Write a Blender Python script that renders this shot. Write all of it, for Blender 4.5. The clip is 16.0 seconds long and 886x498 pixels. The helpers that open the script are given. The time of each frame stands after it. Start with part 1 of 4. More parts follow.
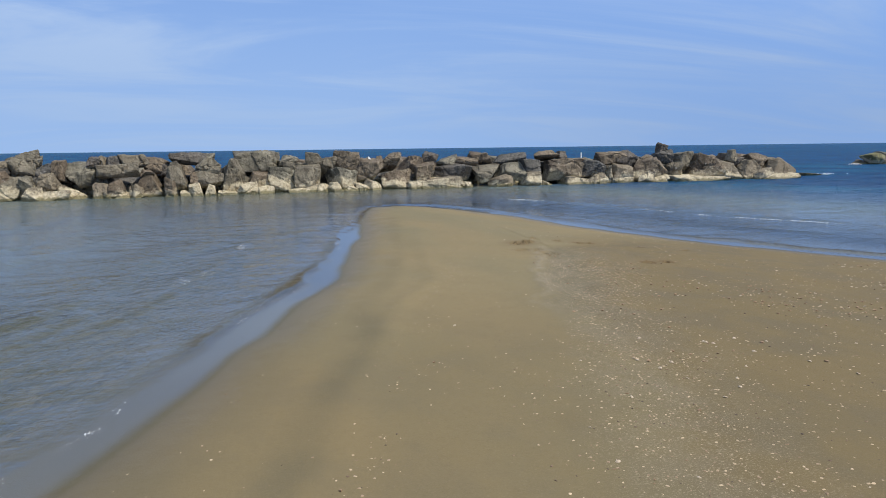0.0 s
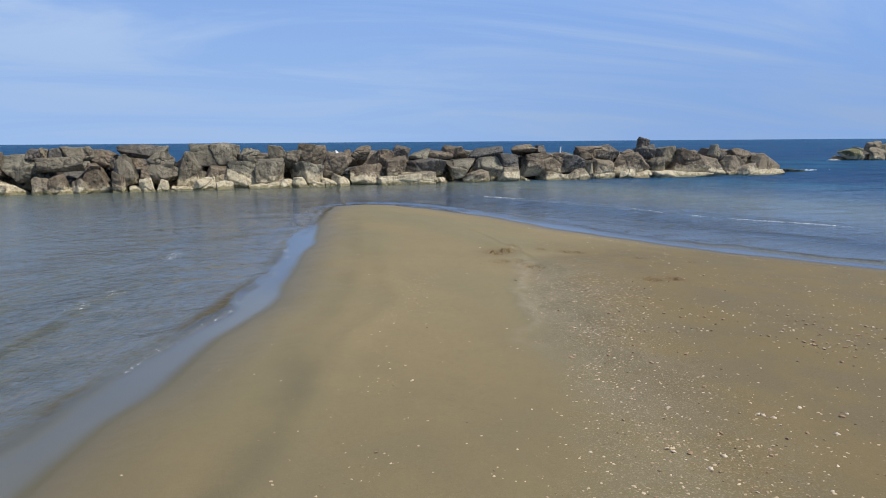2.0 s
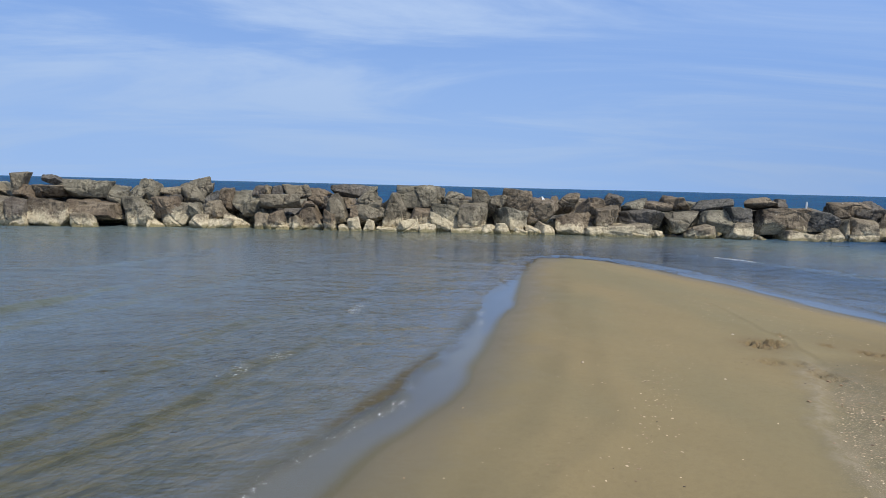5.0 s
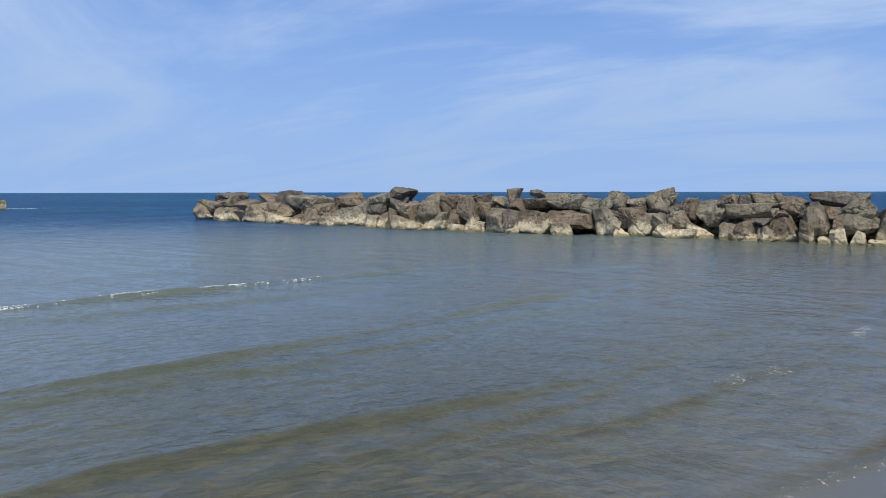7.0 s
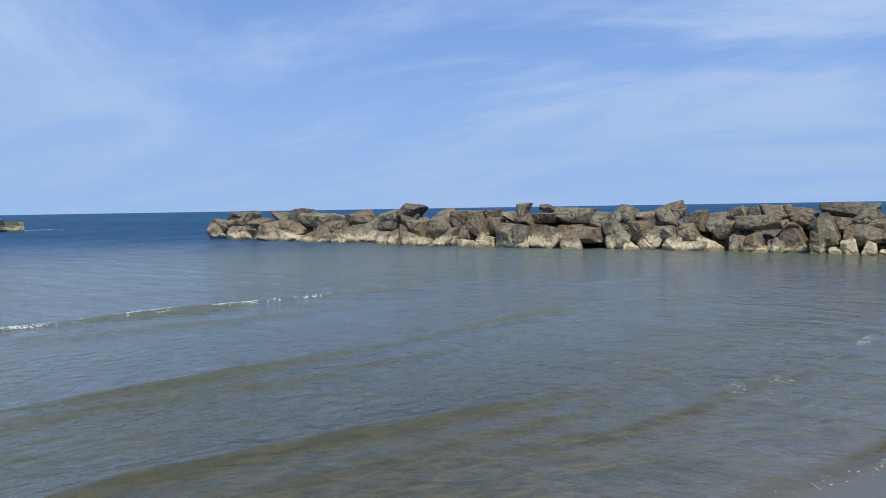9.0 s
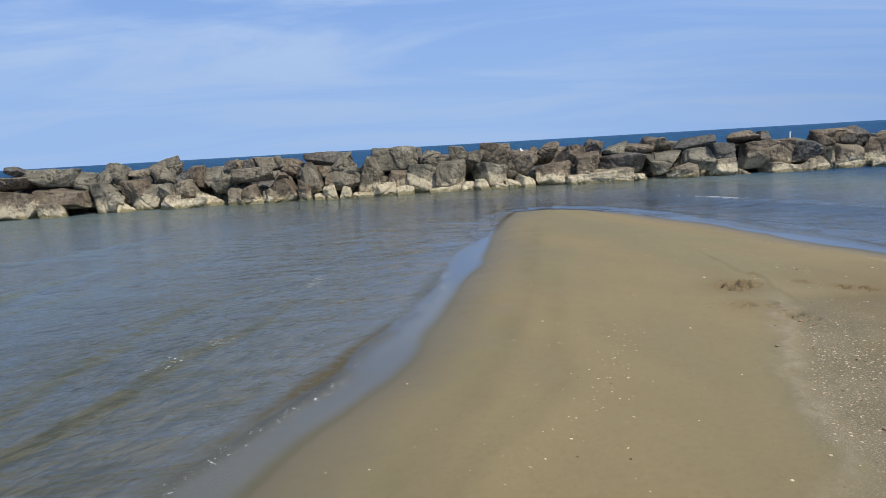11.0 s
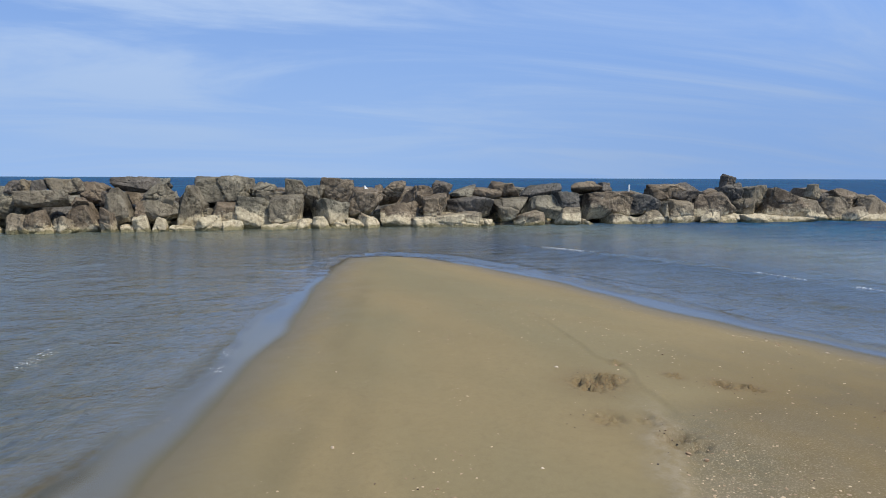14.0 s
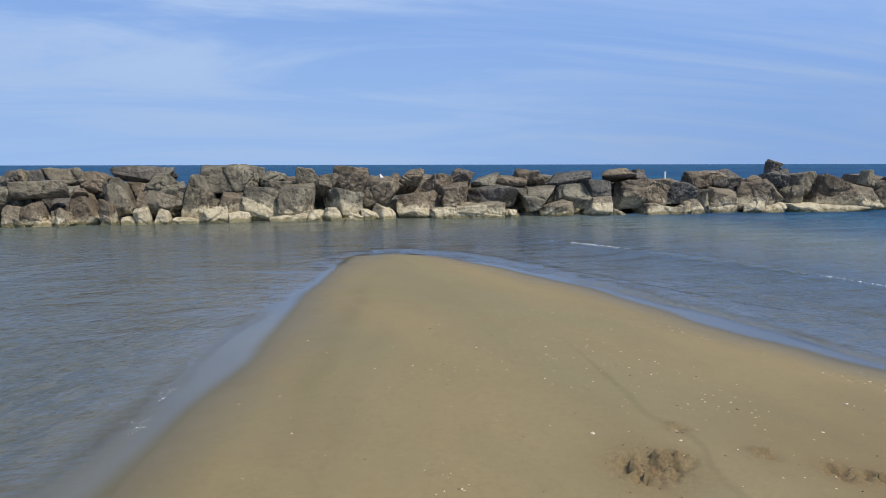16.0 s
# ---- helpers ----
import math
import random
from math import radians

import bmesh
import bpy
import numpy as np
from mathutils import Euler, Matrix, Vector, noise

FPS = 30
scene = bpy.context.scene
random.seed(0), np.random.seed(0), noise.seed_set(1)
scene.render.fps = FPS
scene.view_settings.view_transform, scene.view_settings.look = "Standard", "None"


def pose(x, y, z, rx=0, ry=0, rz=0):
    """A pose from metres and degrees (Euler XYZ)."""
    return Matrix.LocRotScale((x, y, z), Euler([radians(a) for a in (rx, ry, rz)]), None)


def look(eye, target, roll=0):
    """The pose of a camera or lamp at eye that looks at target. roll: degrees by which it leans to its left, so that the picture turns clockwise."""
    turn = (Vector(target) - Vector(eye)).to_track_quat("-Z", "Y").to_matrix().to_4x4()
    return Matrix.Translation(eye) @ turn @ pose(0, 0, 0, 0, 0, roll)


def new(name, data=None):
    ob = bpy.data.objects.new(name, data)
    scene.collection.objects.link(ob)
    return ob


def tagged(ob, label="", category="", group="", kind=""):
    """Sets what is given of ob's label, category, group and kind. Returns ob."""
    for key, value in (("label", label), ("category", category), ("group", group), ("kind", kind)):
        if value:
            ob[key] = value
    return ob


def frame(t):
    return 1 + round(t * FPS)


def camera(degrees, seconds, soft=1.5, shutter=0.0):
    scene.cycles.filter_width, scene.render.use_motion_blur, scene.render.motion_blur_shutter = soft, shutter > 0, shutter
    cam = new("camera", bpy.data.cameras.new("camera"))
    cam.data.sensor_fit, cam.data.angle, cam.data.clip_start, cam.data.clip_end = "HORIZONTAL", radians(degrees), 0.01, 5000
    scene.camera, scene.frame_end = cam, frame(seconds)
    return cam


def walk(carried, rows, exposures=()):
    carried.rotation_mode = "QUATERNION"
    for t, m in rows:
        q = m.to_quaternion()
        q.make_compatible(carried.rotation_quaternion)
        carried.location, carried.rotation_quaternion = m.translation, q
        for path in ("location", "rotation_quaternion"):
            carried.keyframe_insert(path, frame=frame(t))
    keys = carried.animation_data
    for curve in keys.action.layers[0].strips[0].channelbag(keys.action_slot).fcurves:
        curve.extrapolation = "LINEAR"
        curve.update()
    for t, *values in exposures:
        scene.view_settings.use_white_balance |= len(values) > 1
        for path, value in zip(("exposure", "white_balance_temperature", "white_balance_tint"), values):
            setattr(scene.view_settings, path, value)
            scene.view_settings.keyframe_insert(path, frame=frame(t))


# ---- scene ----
cam = camera(68.3, 16.0, soft=0.5)
PATH = [
    (0, (-4.557, -0.063, 1.635), (-4.048, 1.847, 1.329), -0.7),
    (0.5, (-4.36, 0.251, 1.648), (-3.792, 2.156, 1.428), 0.9),
    (1, (-4.273, 0.592, 1.647), (-3.645, 2.473, 1.391), -0.5),
    (1.5, (-4.212, 1.014, 1.634), (-3.777, 2.935, 1.291), -0.6),
    (2, (-4.027, 1.347, 1.62), (-3.449, 3.234, 1.295), -0.4),
    (2.5, (-3.97, 1.693, 1.623), (-3.422, 3.589, 1.304), -0.6),
    (3, (-3.943, 2.068, 1.626), (-3.48, 3.986, 1.295), 0.3),
    (3.2, (-3.9, 2.212, 1.624), (-3.448, 4.138, 1.328), -0.5),
    (5.3, (-3.882, 3.126, 1.613), (-4.12, 5.102, 1.418), 1.5),
    (5.5, (-3.94, 3.108, 1.61), (-4.368, 5.05, 1.397), 0.8),
    (6, (-4.087, 2.939, 1.604), (-4.864, 4.773, 1.431), 0.3),
    (6.5, (-4.234, 2.842, 1.593), (-5.278, 4.538, 1.408), 0.3),
    (7, (-4.204, 2.765, 1.59), (-5.445, 4.324, 1.416), -0.1),
    (7.5, (-4.191, 2.654, 1.595), (-5.534, 4.129, 1.447), -0.3),
    (8, (-4.256, 2.544, 1.611), (-5.645, 3.975, 1.461), -0.2),
    (8.2, (-4.237, 2.543, 1.612), (-5.645, 3.957, 1.472), -0.3),
    (10.3, (-3.614, 3.183, 1.561), (-3.886, 5.152, 1.34), -0.3),
    (10.5, (-3.554, 3.262, 1.562), (-3.632, 5.241, 1.285), -0.4),
    (11, (-3.449, 3.518, 1.584), (-3.448, 5.493, 1.27), -3.3),
    (11.5, (-3.352, 3.661, 1.605), (-2.914, 5.584, 1.277), -0.3),
    (11.6, (-3.336, 3.74, 1.606), (-2.739, 5.622, 1.285), 1.2),
    (12, (-3.341, 3.976, 1.617), (-2.665, 5.834, 1.315), -0.6),
    (12.5, (-3.095, 4.263, 1.624), (-2.47, 6.147, 1.386), 0.3),
    (13, (-2.994, 4.611, 1.589), (-2.413, 6.515, 1.393), 0.3),
    (13.5, (-2.956, 4.919, 1.595), (-2.318, 6.802, 1.377), -0.5),
    (14, (-2.842, 5.255, 1.585), (-2.394, 7.192, 1.368), 0.2),
    (14.5, (-2.636, 5.621, 1.563), (-2.063, 7.521, 1.317), 2.0),
    (15, (-2.59, 5.868, 1.561), (-2.078, 7.784, 1.307), -0.5),
    (15.5, (-2.471, 6.23, 1.587), (-2.188, 8.188, 1.293), 0.0),
    (16, (-2.332, 6.588, 1.612), (-1.966, 8.538, 1.355), -0.1),
]
walk(cam, [(t, look(eye, target, roll)) for t, eye, target, roll in PATH])

# ---- world, sun, sky ----
SUN = Vector((0.52, -0.46, 1.08)).normalized()      # towards the sun
world = bpy.data.worlds.new("sky")
scene.world = world
world.use_nodes = True


def node(tree, kind, at=None, **values):
    n = tree.nodes.new(kind)
    for key, value in values.items():
        n.inputs[key.replace("_", " ")].default_value = value
    return n


def build_sky():
    t = world.node_tree
    t.nodes.clear()
    link = t.links.new
    out = t.nodes.new("ShaderNodeOutputWorld")
    bg = node(t, "ShaderNodeBackground", Strength=0.15)
    sky = t.nodes.new("ShaderNodeTexSky")
    sky.sky_type = "NISHITA"
    sky.sun_disc = False
    sky.sun_elevation = math.asin(SUN.z)
    sky.sun_rotation = math.atan2(SUN.x, SUN.y)
    sky.air_density, sky.dust_density, sky.ozone_density = 1.0, 0.0, 4.0
    raise_ = t.nodes.new("ShaderNodeVectorMath")
    raise_.operation = "ADD"
    raise_.inputs[1].default_value = (0, 0, 0.30)
    unit = t.nodes.new("ShaderNodeVectorMath")
    unit.operation = "NORMALIZE"
    # thin veils of high cloud, laid on a plane far overhead
    co = t.nodes.new("ShaderNodeTexCoord")
    sep = t.nodes.new("ShaderNodeSeparateXYZ")
    link(co.outputs["Generated"], raise_.inputs[0])
    link(raise_.outputs[0], unit.inputs[0])
    link(unit.outputs[0], sky.inputs["Vector"])
    link(co.outputs["Generated"], sep.inputs[0])
    lift = t.nodes.new("ShaderNodeMath")
    lift.operation = "ADD"
    lift.inputs[1].default_value = 0.16
    link(sep.outputs["Z"], lift.inputs[0])
    low = t.nodes.new("ShaderNodeMath")
    low.operation = "MAXIMUM"
    low.inputs[1].default_value = 0.05
    link(lift.outputs[0], low.inputs[0])
    plane = t.nodes.new("ShaderNodeVectorMath")
    plane.operation = "DIVIDE"
    link(co.outputs["Generated"], plane.inputs[0])
    comb = t.nodes.new("ShaderNodeCombineXYZ")
    for k in range(3):
        link(low.outputs[0], comb.inputs[k])
    link(comb.outputs[0], plane.inputs[1])
    turn = t.nodes.new("ShaderNodeMapping")
    turn.inputs["Rotation"].default_value = (0, 0, radians(8))
    turn.inputs["Scale"].default_value = (0.40, 1.0, 0.2)
    link(plane.outputs[0], turn.inputs["Vector"])
    wisps = node(t, "ShaderNodeTexNoise", Scale=0.9, Detail=8.0, Roughness=0.60, Distortion=1.1)
    link(turn.outputs[0], wisps.inputs["Vector"])
    ramp = t.nodes.new("ShaderNodeMapRange")
    ramp.inputs["From Min"].default_value, ramp.inputs["From Max"].default_value = 0.39, 0.69
    ramp.inputs["To Min"].default_value, ramp.inputs["To Max"].default_value = 0.17, 1.0
    ramp.interpolation_type = "SMOOTHSTEP"
    link(wisps.outputs["Fac"], ramp.inputs["Value"])
    rich = t.nodes.new("ShaderNodeVectorMath")
    rich.operation = "MULTIPLY"
    rich.inputs[1].default_value = (1.05, 1.28, 1.55)
    link(sky.outputs[0], rich.inputs[0])
    mix = t.nodes.new("ShaderNodeMix")
    mix.data_type = "RGBA"
    # the veils thin out towards the open sea
    thin = t.nodes.new("ShaderNodeMapRange")
    thin.inputs["From Min"].default_value, thin.inputs["From Max"].default_value = -0.9, 0.8
    thin.inputs["To Min"].default_value, thin.inputs["To Max"].default_value = 0.85, 1.0
    link(sep.outputs["X"], thin.inputs["Value"])
    veil = t.nodes.new("ShaderNodeMath")
    veil.operation = "MULTIPLY"
    link(ramp.outputs[0], veil.inputs[0])
    link(thin.outputs[0], veil.inputs[1])
    # extra cover on the unseen higher sky, brightening what the water mirrors
    high = t.nodes.new("ShaderNodeMapRange")
    high.inputs["From Min"].default_value, high.inputs["From Max"].default_value = 0.30, 0.50
    high.inputs["To Min"].default_value, high.inputs["To Max"].default_value = 0.0, 0.45
    high.interpolation_type = "SMOOTHSTEP"
    link(sep.outputs["Z"], high.inputs["Value"])
    cover = t.nodes.new("ShaderNodeMath")
    cover.operation = "ADD"
    cover.use_clamp = True
    link(veil.outputs[0], cover.inputs[0])
    link(high.outputs[0], cover.inputs[1])
    link(cover.outputs[0], mix.inputs["Factor"])
    link(rich.outputs[0], mix.inputs["A"])
    mix.inputs["B"].default_value = (3.3, 4.25, 5.95, 1)
    haze = t.nodes.new("ShaderNodeMapRange")
    haze.inputs["From Min"].default_value, haze.inputs["From Max"].default_value = 0.0, 0.34
    haze.inputs["To Min"].default_value, haze.inputs["To Max"].default_value = 0.8, 0.0
    haze.interpolation_type = "SMOOTHSTEP"
    link(sep.outputs["Z"], haze.inputs["Value"])
    low_air = t.nodes.new("ShaderNodeMix")
    low_air.data_type = "RGBA"
    link(haze.outputs[0], low_air.inputs["Factor"])
    link(mix.outputs["Result"], low_air.inputs["A"])
    clearer = t.nodes.new("ShaderNodeMapRange")
    clearer.inputs["From Min"].default_value, clearer.inputs["From Max"].default_value = 0.05, 0.75
    clearer.interpolation_type = "SMOOTHSTEP"
    link(sep.outputs["X"], clearer.inputs["Value"])
    air = t.nodes.new("ShaderNodeMix")
    air.data_type = "RGBA"
    link(clearer.outputs[0], air.inputs["Factor"])
    air.inputs["A"].default_value = (2.22, 3.26, 5.1, 1)
    air.inputs["B"].default_value = (1.6, 2.5, 4.3, 1)
    link(air.outputs["Result"], low_air.inputs["B"])
    link(low_air.outputs["Result"], bg.inputs["Color"])
    link(bg.outputs[0], out.inputs["Surface"])


build_sky()
lamp = bpy.data.lights.new("sun", "SUN")
lamp.energy, lamp.angle, lamp.color = 5.0, radians(0.6), (1.0, 0.93, 0.82)
sun = new("sun", lamp)
sun.matrix_world = look(SUN * 60, (0, 0, 0))
scene.view_settings.exposure = 0.0


# ---- materials ----
class Mat:
    """A node material under construction."""

    def __init__(self, name):
        self.m = bpy.data.materials.new(name)
        self.m.use_nodes = True
        self.t = self.m.node_tree
        self.bsdf = self.t.nodes["Principled BSDF"]
        self.out = self.t.nodes["Material Output"]
        self.geo = self.t.nodes.new("ShaderNodeNewGeometry")
        self.pos = self.geo.outputs["Position"]

    def link(self, a, b):
        self.t.links.new(a, b)

    def put(self, a, b):
        if isinstance(a, (int, float, tuple)):
            b.default_value = a
        else:
            self.link(a, b)

    def noise(self, scale, detail=4.0, rough=0.55, stretch=None, turn=0.0, distort=0.0, vector=None):
        n = node(self.t, "ShaderNodeTexNoise", Scale=scale, Detail=detail, Roughness=rough, Distortion=distort)
        v = vector or self.pos
        if stretch or turn:
            mp = self.t.nodes.new("ShaderNodeMapping")
            mp.vector_type = "TEXTURE"
            mp.inputs["Rotation"].default_value = (0, 0, radians(turn))
            if stretch:
                mp.inputs["Scale"].default_value = stretch
            self.link(v, mp.inputs["Vector"])
            v = mp.outputs[0]
        self.link(v, n.inputs["Vector"])
        return n.outputs["Fac"]

    def span(self, value, a, b, lo=0.0, hi=1.0, smooth=True):
        n = self.t.nodes.new("ShaderNodeMapRange")
        n.interpolation_type = "SMOOTHSTEP" if smooth else "LINEAR"
        self.put(value, n.inputs["Value"])
        for key, x in (("From Min", a), ("From Max", b), ("To Min", lo), ("To Max", hi)):
            self.put(x, n.inputs[key])
        return n.outputs[0]

    def math(self, op, a, b=0.0):
        n = self.t.nodes.new("ShaderNodeMath")
        n.operation = op
        self.put(a, n.inputs[0])
        self.put(b, n.inputs[1])
        return n.outputs[0]

    def mix(self, fac, a, b, blend="MIX"):
        n = self.t.nodes.new("ShaderNodeMix")
        n.data_type, n.blend_type = "RGBA", blend
        self.put(fac, n.inputs["Factor"])
        for key, c in (("A", a), ("B", b)):
            self.put((*c, 1) if isinstance(c, tuple) and len(c) == 3 else c, n.inputs[key])
        return n.outputs["Result"]

    def attr(self, name):
        n = self.t.nodes.new("ShaderNodeAttribute")
        n.attribute_name = name
        return n.outputs["Fac"]

    def height(self):
        n = self.t.nodes.new("ShaderNodeSeparateXYZ")
        self.link(self.pos, n.inputs[0])
        return n.outputs["Z"]

    def random(self):
        return self.t.nodes.new("ShaderNodeObjectInfo").outputs["Random"]

    def bump(self, height, strength, distance, under=None):
        n = node(self.t, "ShaderNodeBump", Distance=distance)
        self.put(strength, n.inputs["Strength"])
        self.link(height, n.inputs["Height"])
        if under:
            self.link(under, n.inputs["Normal"])
        return n.outputs[0]

    def finish(self, color, rough, normal=None, specular=0.5):
        self.put((*color, 1) if isinstance(color, tuple) and len(color) == 3 else color, self.bsdf.inputs["Base Color"])
        self.put(rough, self.bsdf.inputs["Roughness"])
        self.bsdf.inputs["Specular IOR Level"].default_value = specular
        if normal:
            self.link(normal, self.bsdf.inputs["Normal"])
        return self.m


def sand_material():
    s = Mat("sand")
    broad = s.noise(0.55, 3, 0.5, stretch=(0.8, 2.4, 1), turn=12)
    mid = s.noise(1.7, 5, 0.6, stretch=(0.9, 1.3, 1), turn=14)
    grain = s.noise(420, 2, 0.7)
    speck = s.noise(95, 3, 0.75)
    hash_ = s.attr("shell_hash")
    c = s.mix(s.span(broad, 0.35, 0.66), (0.225, 0.174, 0.090), (0.186, 0.158, 0.088))
    mottle = s.noise(24, 5, 0.72)
    c = s.mix(s.span(mottle, 0.45, 0.72, 0, 0.30), c, (0.130, 0.100, 0.055))
    c = s.mix(s.span(mid, 0.42, 0.75, 0, 0.32), c, (0.177, 0.137, 0.069))
    c = s.mix(s.math("MULTIPLY", s.attr("coarse"), 0.9), c, s.mix(s.span(mid, 0.4, 0.65), (0.155, 0.114, 0.053), (0.130, 0.102, 0.057)))
    c = s.mix(s.math("MULTIPLY", s.attr("churned"), s.span(s.noise(45, 3, 0.7), 0.35, 0.6, 0.3, 0.9)), c, s.mix(s.span(speck, 0.4, 0.6), (0.179, 0.108, 0.050), (0.065, 0.043, 0.025)))
    ragged = s.noise(16, 4, 0.7)
    # darker along the lagoon edge: a streak, then the damp sand below it
    c = s.mix(s.math("MULTIPLY", s.attr("damp"), s.span(mid, 0.3, 0.65, 0.22, 0.55)), c, (0.116, 0.099, 0.057))
    c = s.mix(s.math("MULTIPLY", s.attr("trough"), s.span(ragged, 0.35, 0.6, 0.45, 0.9)), c, (0.128, 0.112, 0.072))
    c = s.mix(s.math("MULTIPLY", s.attr("rim"), s.span(ragged, 0.38, 0.62, 0.12, 0.65)), c, (0.275, 0.230, 0.165))
    patch = s.noise(3.2, 5, 0.65)
    grey = s.math("MULTIPLY", hash_, s.span(patch, 0.38, 0.66, 0.0, 0.75))
    c = s.mix(grey, c, (0.179, 0.146, 0.095))
    c = s.mix(s.math("MULTIPLY", s.span(speck, 0.52, 0.68), s.math("ADD", s.math("MULTIPLY", hash_, 0.75), 0.10)), c, (0.42, 0.35, 0.24))
    c = s.mix(s.span(grain, 0.35, 0.70, 0, 0.42), c, (0.092, 0.067, 0.040))
    z = s.math("ADD", s.height(), s.span(mid, 0.3, 0.7, -0.012, 0.012))
    wet = s.span(z, 0.005, 0.07, 1.0, 0.0)
    c = s.mix(s.math("MULTIPLY", wet, 0.45), c, (0.100, 0.079, 0.049))
    c = s.mix(s.span(s.height(), -0.03, 0.025, 0.75, 0.0), c, (0.075, 0.066, 0.046))
    deep = s.span(s.height(), -0.75, -0.05, 1.0, 0.0)
    c = s.mix(s.span(s.height(), -0.16, -0.04, 0.8, 0.0), c, (0.098, 0.085, 0.048))
    c = s.mix(s.math("MULTIPLY", deep, 0.5), c, (0.100, 0.098, 0.066))
    # dark mottle painting the gaps in the bed's net of light
    c = s.mix(s.math("MULTIPLY", s.span(s.height(), -0.10, -0.03, 1.0, 0.0), s.span(s.noise(5.5, 3, 0.6, stretch=(1.0, 1.6, 1), turn=-14, distort=0.15), 0.42, 0.60, 0, 0.75)), c, (0.046, 0.044, 0.022))
    c = s.mix(1.0, c, (0.93, 0.94, 0.92), "MULTIPLY")
    rough = s.math("SUBTRACT", 0.88, s.math("MULTIPLY", wet, 0.40))
    n = s.bump(s.noise(9, 4, 0.5), 0.22, 0.02)
    # bed relief added to imitate the net of refracted sunlight
    under = s.span(s.height(), -0.10, -0.03, 1.0, 0.0)
    net_relief = s.noise(7.0, 2, 0.5, stretch=(1.0, 1.3, 1), turn=-32, distort=0.2)
    n = s.bump(net_relief, under, 0.13, n)
    n = s.bump(s.noise(55, 3, 0.7), s.math("MULTIPLY", s.attr("coarse"), 0.55), 0.010, n)
    n = s.bump(grain, 0.35, 0.003, n)
    n = s.bump(speck, s.span(hash_, 0, 1, 0.15, 0.6), 0.006, n)
    return s.finish(c, rough, n, 0.18)


def rock_material(name, dark, light, tide=0.90):
    s = Mat(name)
    co = s.t.nodes.new("ShaderNodeTexCoord").outputs["Object"]
    rnd = s.random()
    big = s.noise(1.1, 5, 0.6, vector=co)
    fine = s.noise(9.0, 6, 0.7, vector=co)
    pits = s.noise(32.0, 4, 0.75, vector=co)
    warp = s.t.nodes.new("ShaderNodeVectorMath")
    warp.operation = "ADD"
    s.link(co, warp.inputs[0])
    wob = node(s.t, "ShaderNodeTexNoise", Scale=2.2, Detail=4.0, Roughness=0.6)
    s.link(co, wob.inputs["Vector"])
    amp = s.t.nodes.new("ShaderNodeVectorMath")
    amp.operation = "SCALE"
    amp.inputs["Scale"].default_value = 0.7
    s.link(wob.outputs["Color"], amp.inputs[0])
    s.link(amp.outputs[0], warp.inputs[1])
    chunk = node(s.t, "ShaderNodeTexVoronoi", Scale=1.3)
    s.link(warp.outputs[0], chunk.inputs["Vector"])
    seam = node(s.t, "ShaderNodeTexVoronoi", Scale=0.7)
    seam.feature = "DISTANCE_TO_EDGE"
    s.link(warp.outputs[0], seam.inputs["Vector"])
    crack = s.span(seam.outputs["Distance"], 0.0, 0.03, 1.0, 0.0)
    crack = s.math("MULTIPLY", crack, s.span(big, 0.52, 0.60))
    c = s.mix(s.span(big, 0.36, 0.64), dark, light)
    c = s.mix(s.span(s.noise(3.3, 5, 0.65, vector=co), 0.50, 0.70, 0, 0.65), c, tuple(0.55 * x for x in dark))
    c = s.mix(s.span(fine, 0.50, 0.72, 0, 0.6), c, tuple(0.45 * x for x in dark))
    runs = s.noise(4.5, 4, 0.6, stretch=(0.6, 0.6, 3.0))
    c = s.mix(s.span(runs, 0.52, 0.70, 0, 0.6), c, tuple(0.4 * x for x in dark))
    c = s.mix(s.math("MULTIPLY", crack, 0.75), c, (0.030, 0.026, 0.020))
    c = s.mix(s.span(fine, 0.50, 0.30, 0, 0.35), c, (0.36, 0.32, 0.25))
    c = s.mix(s.span(rnd, 0.0, 1.0, 0.0, 0.30), c, (0.15, 0.105, 0.068))
    # bird lime and lichen
    c = s.mix(s.span(s.noise(3.1, 3, 0.6, vector=co), 0.69, 0.76, 0, 0.55), c, (0.55, 0.54, 0.48))
    # bleached tide band, then weed right at the water
    line = s.math("ADD", s.height(), s.math("ADD", s.span(s.noise(0.9, 4, 0.65), 0.25, 0.75, -0.24, 0.24), s.span(fine, 0.3, 0.7, -0.07, 0.07)))
    line = s.math("ADD", line, s.span(rnd, 0, 1, -0.10, 0.10))
    bleach = s.mix(s.span(fine, 0.35, 0.7), (0.56, 0.49, 0.34), (0.36, 0.30, 0.20))
    c = s.mix(s.span(line, 0.20, 0.46, tide, 0.0), c, bleach)
    weed = s.math("ADD", s.height(), s.span(s.noise(5, 4, 0.6), 0.3, 0.7, -0.06, 0.06))
    c = s.mix(s.span(weed, 0.05, 0.13, 0.8, 0.0), c, (0.125, 0.110, 0.040))
    rough = s.span(weed, 0.0, 0.12, 0.42, 0.88)
    n = s.bump(chunk.outputs["Distance"], 0.8, 0.16)
    n = s.bump(crack, -0.9, 0.05, n)
    n = s.bump(big, 0.45, 0.18, n)
    n = s.bump(fine, 1.0, 0.09, n)
    n = s.bump(pits, 0.7, 0.02, n)
    return s.finish(c, rough, n, 0.35)


